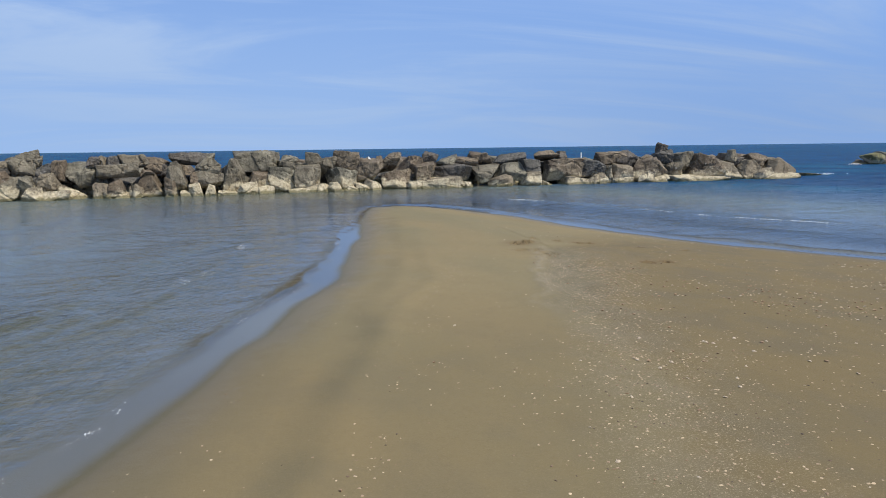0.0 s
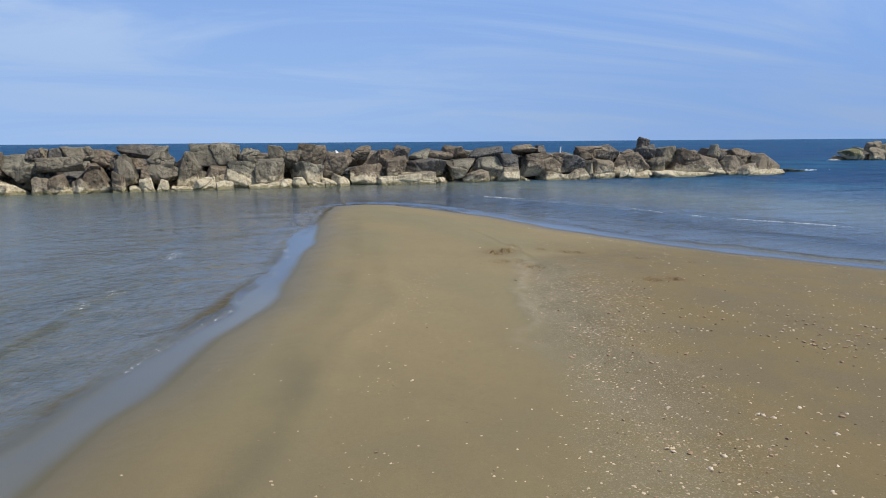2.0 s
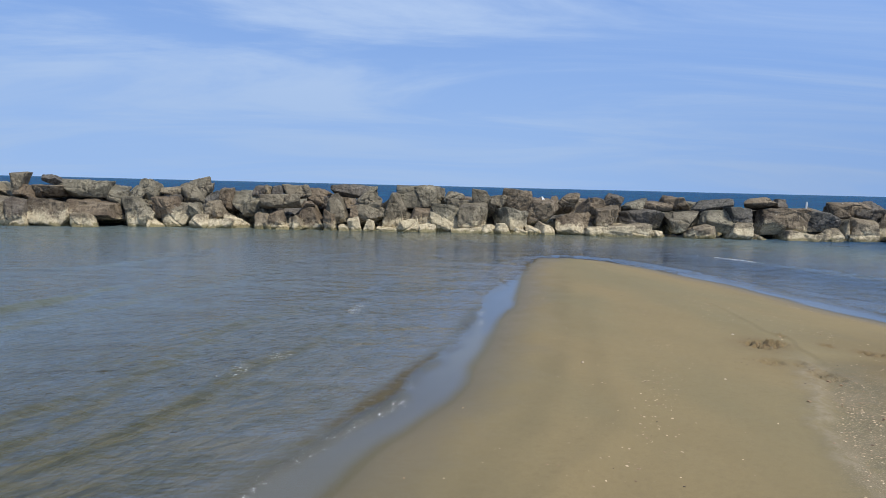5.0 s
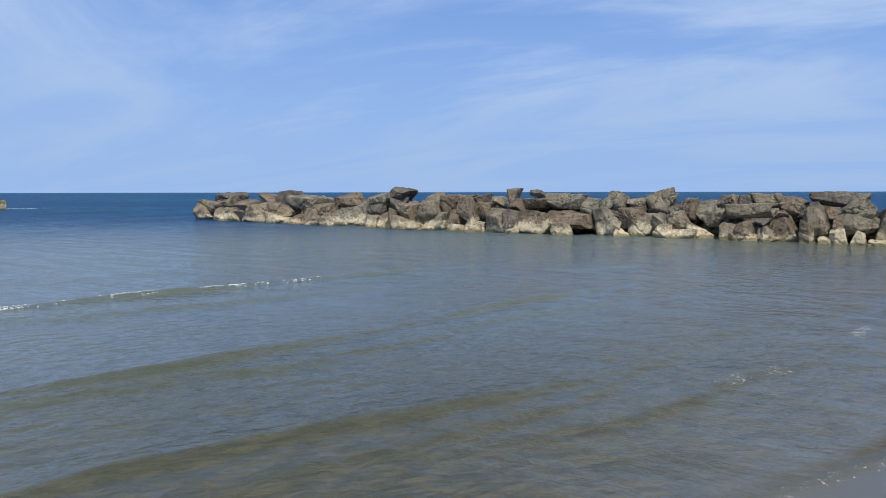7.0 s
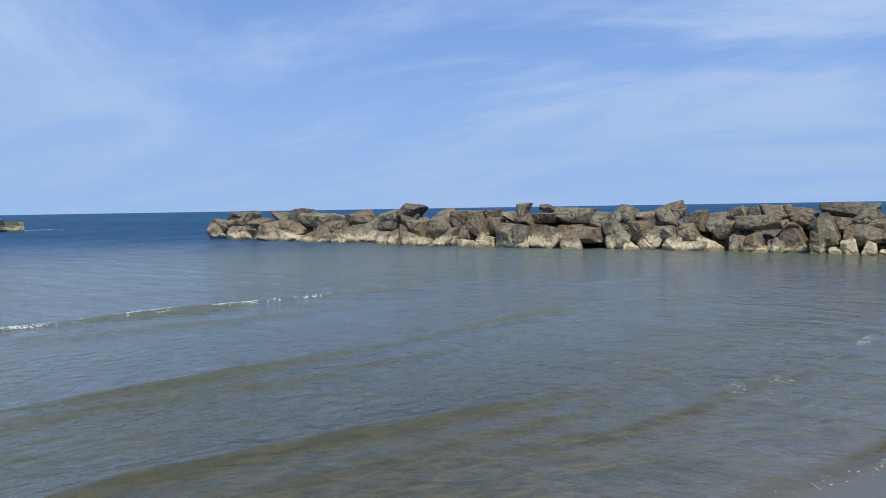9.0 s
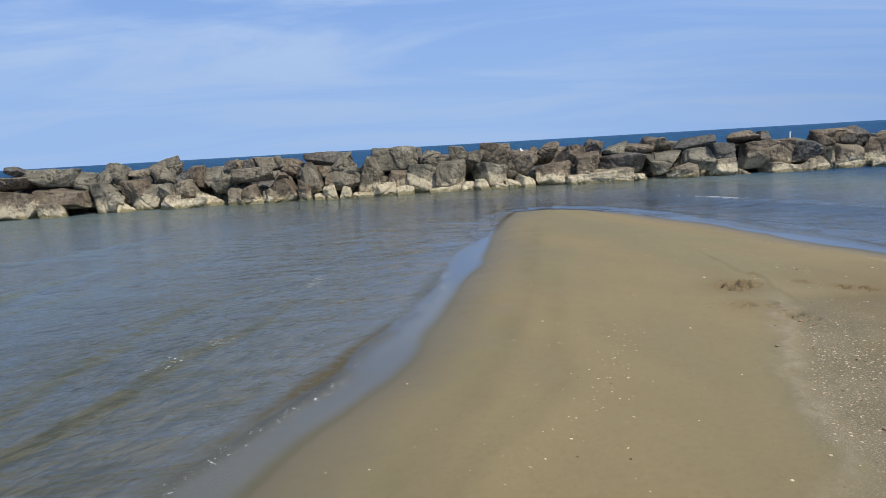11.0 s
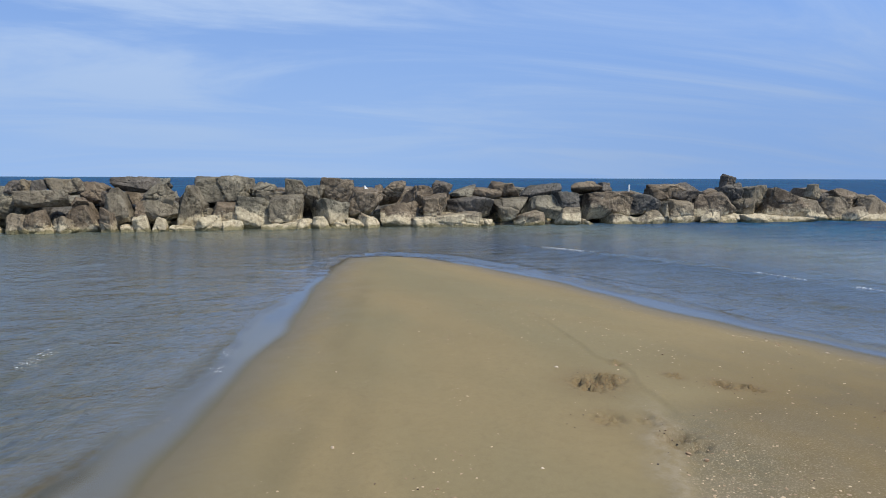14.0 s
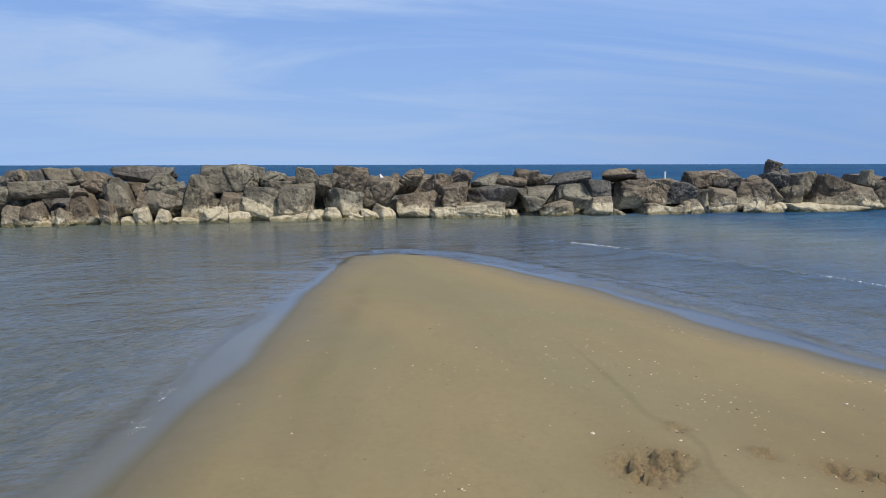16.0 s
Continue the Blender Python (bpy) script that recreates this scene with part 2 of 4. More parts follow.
def water_material():
    s = Mat("sea_water")
    depth = s.attr("depth")
    calm = s.math("MULTIPLY", s.attr("ruffle"), s.span(depth, 0.005, 0.04))
    gusts = s.span(s.noise(0.33, 3, 0.55, stretch=(0.8, 1.8, 1), turn=-12), 0.38, 0.64, 0.18, 1.0)
    near = s.noise(5.5, 1.5, 0.45, stretch=(0.9, 1.5, 1), turn=-14, distort=0.2)
    cross = s.noise(5.0, 1.5, 0.45, stretch=(1.5, 0.9, 1), turn=-28, distort=0.15)
    fine = s.noise(19.0, 2, 0.5, stretch=(0.8, 1.5, 1), turn=-20, distort=0.3)
    chop = s.noise(1.5, 5, 0.62, stretch=(2.4, 0.8, 1), turn=4, distort=0.4)
    swell = s.noise(0.26, 5, 0.66, stretch=(2.6, 0.9, 1), turn=4)
    open_sea = s.span(depth, 0.7, 1.7)
    lagoon = s.math("MULTIPLY", s.math("MULTIPLY", calm, gusts), s.span(depth, 0.06, 0.34, 0.35, 2.2))
    n = s.bump(near, lagoon, 0.024)
    n = s.bump(cross, s.math("MULTIPLY", lagoon, 0.8), 0.018, n)
    n = s.bump(fine, s.math("MULTIPLY", calm, 0.5), 0.006, n)
    n = s.bump(chop, s.math("ADD", s.math("MULTIPLY", calm, s.span(s.attr("breeze"), 0, 1, 0.20, 0.34)), s.span(depth, 0.36, 1.2, 0.0, 0.85)), 0.30, n)
    n = s.bump(swell, s.math("MULTIPLY", open_sea, 0.9), 2.0, n)
    body = s.t.nodes.new("ShaderNodeBsdfDiffuse")
    murk = s.mix(s.span(depth, 0.12, 0.45), (0.078, 0.086, 0.052), (0.112, 0.134, 0.110))
    tint = s.mix(s.span(depth, 0.45, 1.8), murk, (0.004, 0.050, 0.130))
    tint = s.mix(s.math("MULTIPLY", s.span(s.noise(0.035, 3, 0.5, stretch=(4, 1, 1)), 0.4, 0.65), open_sea), tint, (0.006, 0.078, 0.140))
    # dark sides of the waves, painted into the open-sea colour
    wave_shade = s.noise(0.28, 5, 0.68, stretch=(0.8, 2.6, 1), turn=20, distort=0.4)
    tint = s.mix(s.math("MULTIPLY", s.span(wave_shade, 0.44, 0.60, 0, 0.85), open_sea), tint, (0.002, 0.030, 0.098))
    sandy = s.math("MULTIPLY", s.attr("sandy"), s.span(s.noise(9, 4, 0.7), 0.3, 0.6, 0.5, 1.0))
    tint = s.mix(s.span(sandy, 0.0, 0.6), tint, (0.078, 0.063, 0.034))
    s.put(tint, body.inputs["Color"])
    s.link(n, body.inputs["Normal"])
    clear = s.t.nodes.new("ShaderNodeBsdfTransparent")
    clear.inputs["Color"].default_value = (0.95, 0.96, 0.93, 1)
    inside = s.t.nodes.new("ShaderNodeMixShader")
    s.link(s.math("MAXIMUM", s.span(depth, 0.02, 0.85, 0.0, 0.98, False), s.math("MULTIPLY", sandy, 0.9)), inside.inputs[0])
    s.link(clear.outputs[0], inside.inputs[1])
    s.link(body.outputs[0], inside.inputs[2])
    gloss = s.t.nodes.new("ShaderNodeBsdfGlossy")
    s.link(s.math("ADD", s.span(depth, 0.05, 0.40, 0.06, 0.16), s.span(depth, 0.6, 2.0, 0.0, 0.05)), gloss.inputs["Roughness"])
    s.link(n, gloss.inputs["Normal"])
    facing = node(s.t, "ShaderNodeLayerWeight", Blend=0.5)
    s.link(n, facing.inputs["Normal"])
    steep = s.math("POWER", facing.outputs["Facing"], s.math("SUBTRACT", s.span(depth, 0.02, 0.14, 3.8, 4.8), s.span(depth, 0.2, 0.45, 0.0, 0.5)))
    mirror = s.math("ADD", s.math("MULTIPLY", steep, 0.96), s.span(depth, 0.02, 0.12, 0.055, 0.022))
    surf = s.t.nodes.new("ShaderNodeMixShader")
    sheen = s.math("MULTIPLY", s.span(depth, 0.3, 2.6, 1.0, 0.36), s.span(depth, 0.0, 0.014))
    s.link(s.math("MULTIPLY", s.math("MULTIPLY", mirror, sheen), s.span(sandy, 0, 0.8, 1.0, 0.12, False)), surf.inputs[0])
    s.link(inside.outputs[0], surf.inputs[1])
    s.link(gloss.outputs[0], surf.inputs[2])
    s.link(surf.outputs[0], s.out.inputs["Surface"])
    s.t.nodes.remove(s.bsdf)
    return s.m


def plain_material(name, a, b, scale, rough):
    s = Mat(name)
    c = s.mix(s.span(s.noise(scale, 4, 0.6), 0.35, 0.65), a, b)
    c = s.mix(s.span(s.random(), 0, 1, 0, 0.35), c, tuple(0.5 * x for x in a))
    return s.finish(c, rough, s.bump(s.noise(scale * 3, 3, 0.6), 0.4, 0.003), 0.4)


def island_material(name, a, b, rough):
    s = Mat(name)
    c = s.mix(s.geo.outputs["Random Per Island"], a, b)
    return s.finish(c, rough, None, 0.4)


SAND = sand_material()
WATER = water_material()
GREY = rock_material("grey_limestone", (0.078, 0.073, 0.055), (0.255, 0.232, 0.170))
BROWN = rock_material("brown_limestone", (0.078, 0.060, 0.041), (0.225, 0.180, 0.124))
DARK = rock_material("dark_limestone", (0.038, 0.038, 0.035), (0.135, 0.127, 0.112))
PALE = rock_material("pale_limestone", (0.150, 0.128, 0.088), (0.300, 0.258, 0.180))
SHELL = plain_material("shell_white", (0.52, 0.43, 0.31), (0.34, 0.25, 0.16), 40, 0.5)
STONE = plain_material("pebble_stone", (0.23, 0.145, 0.08), (0.28, 0.19, 0.11), 30, 0.7)
BITS = island_material("shell_bits", (0.50, 0.385, 0.245), (0.17, 0.105, 0.055), 0.6)
CRUMBS = island_material("dark_crumbs", (0.05, 0.035, 0.025), (0.17, 0.11, 0.07), 0.8)
FOAM = plain_material("foam_white", (0.80, 0.82, 0.84), (0.62, 0.66, 0.70), 12, 0.6)
GREEN = rock_material("weedy_limestone", (0.115, 0.110, 0.045), (0.230, 0.215, 0.110))
AWASH = rock_material("wet_limestone", (0.040, 0.038, 0.030), (0.075, 0.068, 0.050), 0.0)
PAINT = plain_material("white_paint", (0.80, 0.80, 0.78), (0.70, 0.70, 0.68), 20, 0.5)


# ---- the lie of the land ----
SHORE_L = [(-400, -16), (-60, -11), (-30, -8), (-14, -4.6), (-9.5, -1.8), (-7.3, 0.0), (-6.2, 1.7), (-5.6, 3.3), (-4.90, 5.0), (-4.48, 6.2), (-4.22, 7.0),
           (-3.86, 7.9), (-3.51, 9.2), (-3.26, 10.4), (-2.92, 12.2), (-2.60, 14.0), (-2.42, 15.2), (-2.05, 17.0), (-1.7, 18.1), (-1.0, 18.3)]
SHORE_R = [(-0.3, 17.9), (0.45, 16.2), (1.0, 14.5), (1.4, 12.6), (1.8, 11.2), (2.2, 10.1), (2.65, 9.1), (3.2, 8.0), (3.8, 7.0), (4.8, 5.9), (6.4, 4.8),
           (10, 3.0), (18, 0.6), (45, -4), (400, -12)]
SHORE = np.array(SHORE_L + SHORE_R, dtype=float)
LAND = np.vstack([SHORE, [(400, -900), (-400, -900)]])


def shore_distance(x, y):
    """Metres from the water's edge; positive on the sand."""
    best = np.full(x.shape, 1e9)
    for a, b in zip(SHORE[:-1], SHORE[1:]):
        d = b - a
        u = np.clip(((x - a[0]) * d[0] + (y - a[1]) * d[1]) / (d @ d), 0, 1)
        best = np.minimum(best, np.hypot(x - a[0] - u * d[0], y - a[1] - u * d[1]))
    inside = np.zeros(x.shape, dtype=bool)
    for a, b in zip(LAND, np.roll(LAND, -1, axis=0)):
        cut = ((a[1] > y) != (b[1] > y))
        inside ^= cut & (x < (b[0] - a[0]) * (y - a[1]) / (b[1] - a[1] + 1e-12) + a[0])
    return np.where(inside, best, -best)


def value_noise(x, y, seed):
    """Smooth noise on a unit lattice, -1 to 1."""
    table = np.random.RandomState(seed).uniform(-1, 1, (256, 256))
    i, j = np.floor(x).astype(int), np.floor(y).astype(int)
    u, v = x - i, y - j
    u, v = u * u * (3 - 2 * u), v * v * (3 - 2 * v)
    g = lambda a, b: table[a % 256, b % 256]
    return (g(i, j) * (1 - u) + g(i + 1, j) * u) * (1 - v) + (g(i, j + 1) * (1 - u) + g(i + 1, j + 1) * u) * v


# trampled places on the sand: x, y, radius, depth
PRINTS = [(-0.80, 9.35, 0.17, 0.026), (-0.64, 9.40, 0.10, 0.022), (-0.76, 8.32, 0.13, 0.028), (-0.15, 9.40, 0.07, 0.018), (0.10, 9.15, 0.10, 0.022),
          (0.24, 9.07, 0.08, 0.020), (0.04, 7.12, 0.09, 0.028), (0.28, 7.10, 0.09, 0.026), (-1.02, 8.72, 0.11, 0.014), (-0.80, 8.62, 0.08, 0.013),
          (0.75, 8.45, 0.06, 0.015), (1.2, 8.0, 0.06, 0.016), (-0.42, 9.75, 0.06, 0.012)]


def hash_amount(x, y):
    """How thickly broken shell lies on the sand, 0 to 1."""
    line = np.interp(y, (0.0, 2.6, 5.8, 7.0, 8.3, 9.0), (-4.1, -3.2, -1.95, -1.45, -0.95, -0.60))
    off = x - line + 0.12 * value_noise(x * 2.5, y * 2.5, 4)
    strip = np.clip(off / np.interp(y, (3.0, 6.5), (0.7, 0.12)), 0, 1) * np.clip(1.25 - off / 1.15, 0, 1)
    strip *= np.clip((8.75 - y) / 0.6, 0, 1)
    return np.clip(strip, 0, 1)


def coarse_amount(x, y):
    """Where the coarser, damper sand lies, 0 to 1."""
    line = np.interp(y, (0.0, 2.6, 5.8, 7.0, 8.3, 9.0), (-4.3, -3.4, -2.1, -1.5, -0.9, -0.4))
    off = x - line + 0.5 * value_noise(x * 0.9, y * 0.9, 8) + 0.2 * value_noise(x * 3, y * 3, 9)
    side = np.clip(off / 0.7, 0, 1) * np.clip((10.6 - y) / 1.8, 0, 1)
    return np.maximum(side, np.clip((7.0 - y) / 2.8, 0, 1) * 0.55)


def rim_amount(x, y):
    """The bleached lip along the trough of broken shell."""
    line = np.interp(y, (0.0, 2.6, 5.8, 7.0, 8.3, 9.0), (-4.1, -3.2, -1.95, -1.45, -0.95, -0.60))
    off = x - line + 0.14 * value_noise(x * 2.1, y * 2.1, 4) + 0.07 * value_noise(x * 6, y * 6, 24)
    return np.exp(-(off / 0.085) ** 2) * np.clip((9.1 - y) / 0.5, 0, 1) * np.clip((y - 5.0) / 1.6, 0, 1)


def trough_amount(x, y):
    line = np.interp(y, (0.0, 2.6, 5.8, 7.0, 8.3, 9.0), (-4.1, -3.2, -1.95, -1.45, -0.95, -0.60))
    off = x - line - 0.28 + 0.10 * value_noise(x * 2.5, y * 2.5, 4)
    return np.exp(-(np.maximum(np.abs(off) - 0.08, 0) / 0.22) ** 2) * np.clip((9.0 - y) / 0.5, 0, 1) * np.clip((y - 4.5) / 1.5, 0, 1)


def damp_amount(x, y):
    """A soft dark streak along the lagoon edge, and the damp sand between it and the water."""
    d = shore_distance(x, y) + 0.07 * value_noise(x * 1.1, y * 0.8, 25) + 0.76 - np.interp(y, (3, 5, 7, 10), (1.15, 0.95, 0.75, 0.70))
    return np.maximum(np.exp(-((d - 0.76) / np.where(d < 0.76, 0.20, 0.12)) ** 2) * np.clip(0.7 + 0.5 * value_noise(x * 0.7, y * 0.7, 28), 0.2, 1), 0.65 * np.clip(1.1 - d / 0.5, 0, 1)) * (x < -0.9) * np.clip((17 - y) / 3, 0, 1)


def churned_amount(x, y):
    best = np.zeros(x.shape)
    for px, py, r, deep in PRINTS:
        best = np.maximum(best, np.exp(-(np.hypot(x - px, (y - py) * 0.8) / (1.25 * r)) ** 2) * min(1.0, deep * 40))
    return best


def sand_height(x, y, fine=True):
    d = shore_distance(x, y)
    d = d + 0.09 * (value_noise(x * 0.75, y * 0.75, 31) + 0.4 * value_noise(x * 1.9, y * 1.9, 32)) * np.exp(-(d / 0.9) ** 2)
    z = np.where(d > 0, 0.24 * (1 - np.exp(-np.maximum(d, 0) / 2.4)), -1.0 * (1 - np.exp(np.minimum(d, 0) / 11.0)))
    z = np.where(d < 0, z * (1 + 0.5 * np.clip((y - 16.3) / 1.5, 0, 1) * np.exp(-((x + 1) / 2.6) ** 2) * np.clip((24 - y) / 4, 0, 1)), z)
    z += np.clip((-y - 2) / 60, 0, 1) * 1.2 * (d > 0)
    away = np.clip((np.hypot(x + 5, (y - 8) * 1.1) - 10) / 76, 0, 1)
    z -= 2.6 * away * away * (3 - 2 * away) * (d < 0)
    z -= 0.9 * np.clip((x - 3) / 18, 0, 1) * np.clip((-d - 2) / 6, 0, 1)
    if fine:
        near = np.exp(-np.abs(d) / 18) * np.where(d < 0, np.clip(-d / 1.2, 0.15, 1), np.clip(d / 0.4, 0.15, 1))
        z += near * (0.010 * value_noise(x * 0.9, y * 0.45, 1) + 0.006 * value_noise(x * 2.1 + y * 0.4, y * 0.9, 2) + 0.0025 * value_noise(x * 7, y * 5, 3))
        # a low berm along the left edge
        z += 0.018 * np.exp(-((d - 1.15 - 0.25 * value_noise(x * .7, y * .7, 5)) / 0.16) ** 2) * (x < -0.8) * np.clip((14 - y) / 4, 0, 1)
        z += 0.016 * rim_amount(x, y) - 0.022 * trough_amount(x, y)
        # a little hump left standing off the tip
        z += 0.045 * np.exp(-((x + 2.05) / 0.26) ** 2 - ((y - 18.2) / 0.10) ** 2)
        # a low scarp running on from the trough towards the tip
        off = x - np.interp(y, (8.6, 9.9, 10.8, 11.8), (-0.57, -0.45, -0.40, -0.34)) + 0.06 * value_noise(x * 2, y * 2.4, 29)
        z += 0.012 * np.clip(off / 0.04, 0, 1) * np.exp(-np.maximum(off, 0) / 0.4) * np.clip((y - 8.4) / 0.5, 0, 1) * np.clip((12.2 - y) / 1.2, 0, 1)
        for px, py, r, deep in PRINTS:
            q = np.hypot(x - px, (y - py) * 0.85) / (0.85 * r)
            deep = deep * 2.1
            z += np.exp(-q ** 4) * deep * (value_noise(x * 24 + px * 50, y * 24, 6) + 0.7 * value_noise(x * 50, y * 50, 7) - 0.30)
    return z


def steps(*spans):
    """Grid lines: (from, to, step) one after the other."""
    lines = [np.arange(a, b, s) for a, b, s in spans] + [np.array([spans[-1][1]])]
    return np.concatenate(lines)


def spread(start, end, first, ratio):
    out, s = [start], first
    while abs(out[-1] - start) < abs(end - start):
        out.append(out[-1] + math.copysign(s, end - start))
        s *= ratio
    out[-1] = end
    return np.array(out[1:])


def sheet(name, xs, ys, height, attributes, material):
    x, y = (a.ravel() for a in np.meshgrid(xs, ys))
    z = height(x, y)
    nx, ny = len(xs), len(ys)
    i = (np.arange(ny - 1)[:, None] * nx + np.arange(nx - 1)[None, :]).ravel()
    faces = np.stack([i, i + 1, i + 1 + nx, i + nx], axis=1)
    me = bpy.data.meshes.new(name)
    me.from_pydata(np.stack([x, y, z], axis=1).tolist(), [], faces.tolist())
    me.polygons.foreach_set("use_smooth", np.ones(len(me.polygons), dtype=bool))
    for key, fn in attributes.items():
        me.attributes.new(key, "FLOAT", "POINT").data.foreach_set("value", fn(x, y).astype(np.float32))
    me.materials.append(material)
    return new(name, me)


ground_x = np.concatenate([spread(-8, -4400, 0.12, 1.16)[::-1], steps((-8, -6, 0.10), (-6, -2.2, 0.05), (-2.2, -1.4, 0.04), (-1.4, 0.6, 0.018), (0.6, 1.3, 0.03), (1.3, 4, 0.05)), spread(4, 4400, 0.08, 1.16)])
ground_y = np.concatenate([spread(1, -900, 0.10, 1.16)[::-1], steps((1, 6.6, 0.05), (6.6, 10, 0.022), (10, 19, 0.06)), spread(19, 4400, 0.10, 1.16)])
ground = sheet("ground", ground_x, ground_y, sand_height, {"shell_hash": hash_amount, "coarse": coarse_amount, "churned": churned_amount, "rim": rim_amount, "trough": trough_amount, "damp": damp_amount}, SAND)
tagged(ground, "smooth ochre sand spit running down under shallow water", "sand", kind="structure")


def water_depth(x, y):
    return np.maximum(0.0, -sand_height(x, y, False))


# little waves caught running in: line of the crest, height, width of the face and of the back
FAR_WAVE = [(-15.0, 1.5), (-14.5, 5.2), (-13.8, 8.0), (-13.3, 10.4), (-12.7, 13.0), (-12.1, 15.2)]
CRESTS = [
    (FAR_WAVE, 0.085, 0.11, 0.9),
    ([(-10.4, 2.5), (-9.8, 5.0), (-9.3, 7.5), (-9.1, 11.0), (-8.6, 13.8)], 0.075, 0.15, 1.0),
    ([(-8.3, 3.2), (-7.6, 5.0), (-7.0, 6.6), (-6.5, 8.2)], 0.060, 0.15, 0.8),
    ([(-6.9, 4.6), (-6.4, 6.3), (-5.87, 7.6), (-5.3, 9.4), (-5.0, 11.1), (-4.87, 12.6)], 0.050, 0.16, 0.7),
    ([(1.6, 21.0), (2.45, 19.4), (3.4, 17.2), (4.5, 14.6), (5.3, 12.5), (6.5, 10.7), (8.2, 8.9), (12.0, 6.6)], 0.090, 0.22, 1.0),
    ([(1.2, 16.6), (1.8, 14.6), (2.4, 13.2), (3.2, 11.7), (4.2, 10.2), (5.4, 8.9), (7.5, 7.2)], 0.055, 0.16, 0.8),
]


def from_line(x, y, line):
    """Metres behind (to the seaward of) a line that runs along the shore, and how far along it, 0 to 1."""
    p = np.array(line, dtype=float)
    if p[0, 0] > -1:
        p = p[::-1]
    lengths = np.hypot(*np.diff(p, axis=0).T)
    start = np.concatenate([[0], np.cumsum(lengths)])
    best, signed, along = np.full(x.shape, 1e9), np.zeros(x.shape), np.zeros(x.shape)
    for k, (a, b) in enumerate(zip(p[:-1], p[1:])):
        d = b - a
        u = np.clip(((x - a[0]) * d[0] + (y - a[1]) * d[1]) / (d @ d), 0, 1)
        gap = np.hypot(x - a[0] - u * d[0], y - a[1] - u * d[1])
        side = np.sign(d[0] * (y - a[1]) - d[1] * (x - a[0]))
        nearer = gap < best
        best = np.where(nearer, gap, best)
        signed = np.where(nearer, gap * side, signed)
        along = np.where(nearer, (start[k] + u * lengths[k]) / start[-1], along)
    return signed, along


def swash_edge(x, y, d):
    """Metres behind the ragged lip of the last wave that ran up the sand."""
    return d - 0.44 - 0.17 * value_noise(x * 0.8, y * 0.8, 15) - 0.05 * value_noise(x * 2.9, y * 2.9, 17)


def water_height(x, y):
    d = -shore_distance(x, y)
    warp = np.maximum(0, d + 0.65 * value_noise(x * 0.30, y * 0.30, 11) + 0.10 * value_noise(x * 1.1, y * 1.1, 12))
    run = 2.5 * np.log1p(warp / 2.3) + 0.35
    lane = np.floor(run)
    back = (run - lane) * (warp + 2.3) / 2.5     # metres behind the foot of the wave
    patch = np.clip(0.62 + 0.9 * value_noise(x * 0.16 + lane * 7.3, y * 0.20 + lane * 3.1, 13), 0.03, 1.2)
    face = 0.10 + 0.026 * d
    rise = np.clip(back / face, 0, 1)
    fall = np.clip(1 - (back - face) / (1.0 + 0.1 * d), 0, 1)
    crest = np.where(back < face, rise * rise * (3 - 2 * rise), fall * fall * (3 - 2 * fall))
    z = np.where(x < -0.6, 0.040 * np.clip((20 - y) / 6, 0, 1), 0.025 * np.clip((17 - y) / 4, 0, 1)) * (0.5 + 0.5 * np.clip(d / 4, 0, 1)) * crest * patch * np.clip((d - 0.35) / 0.7, 0, 1) * np.exp(-np.maximum(d - 9, 0) / 5)
    close = (np.abs(x) < 30) & (y > -2) & (y < 26)
    cx, cy = x[close], y[close]
    more = np.zeros(cx.shape)
    for k, (line, high, face, behind) in enumerate(CRESTS):
        off, along = from_line(cx, cy, line)
        off = off + 0.16 * value_noise(cx * 0.7, cy * 0.7, 80 + k) + 0.05 * value_noise(cx * 2.3, cy * 2.3, 90 + k)
        front, tail = np.clip(1 + off / face, 0, 1), np.clip(1 - off / behind, 0, 1)
        shape = np.where(off < 0, front * front * (3 - 2 * front), tail ** 1.6)
        taper = np.clip(along / 0.25, 0, 1) * np.clip((1 - along) / 0.25, 0, 1)
        more += high * shape * taper * np.clip(0.75 + 0.6 * value_noise(cx * 0.5, cy * 0.5, 70 + k), 0.15, 1.2)
    z[close] += more
    edge = swash_edge(x, y, d)
    z += 0.030 * np.exp(-(edge / np.where(edge < 0, 0.045, 0.24)) ** 2) * np.clip(0.75 + 0.8 * value_noise(x * 0.5, y * 0.5, 16), 0, 1)
    z += 0.006 * value_noise(x * 0.8, y * 1.6, 14) * np.clip(d / 1.5, 0, 1)
    return z


def ruffle_amount(x, y):
    """Still film in front of the swash lip, rippled water behind it."""
    return np.maximum(np.clip((swash_edge(x, y, -shore_distance(x, y)) + 0.04) / 0.07, 0, 1), np.clip((y - 12.5) / 2.5, 0, 1))


def sandy_amount(x, y):
    """Sand stirred up in the little breaker at the lip."""
    edge = swash_edge(x, y, -shore_distance(x, y))
    core = np.exp(-((edge - 0.05) / np.where(edge < 0.05, 0.05, 0.11)) ** 2)
    return core * np.clip(0.55 + 0.6 * value_noise(x * 0.5, y * 0.5, 16) + 0.35 * value_noise(x * 1.7, y * 1.7, 18), 0.08, 1) * np.clip((15 - y) / 3, 0, 1)


def breeze_amount(x, y):
    """Water in the open gaps is choppier than in the lee of the stones."""
    return np.maximum(np.clip((x - 1.0) / 5.0, 0, 1), np.clip((-11.5 - x) / 4.0, 0, 1)) * np.clip(-shore_distance(x, y) / 2.0, 0, 1)


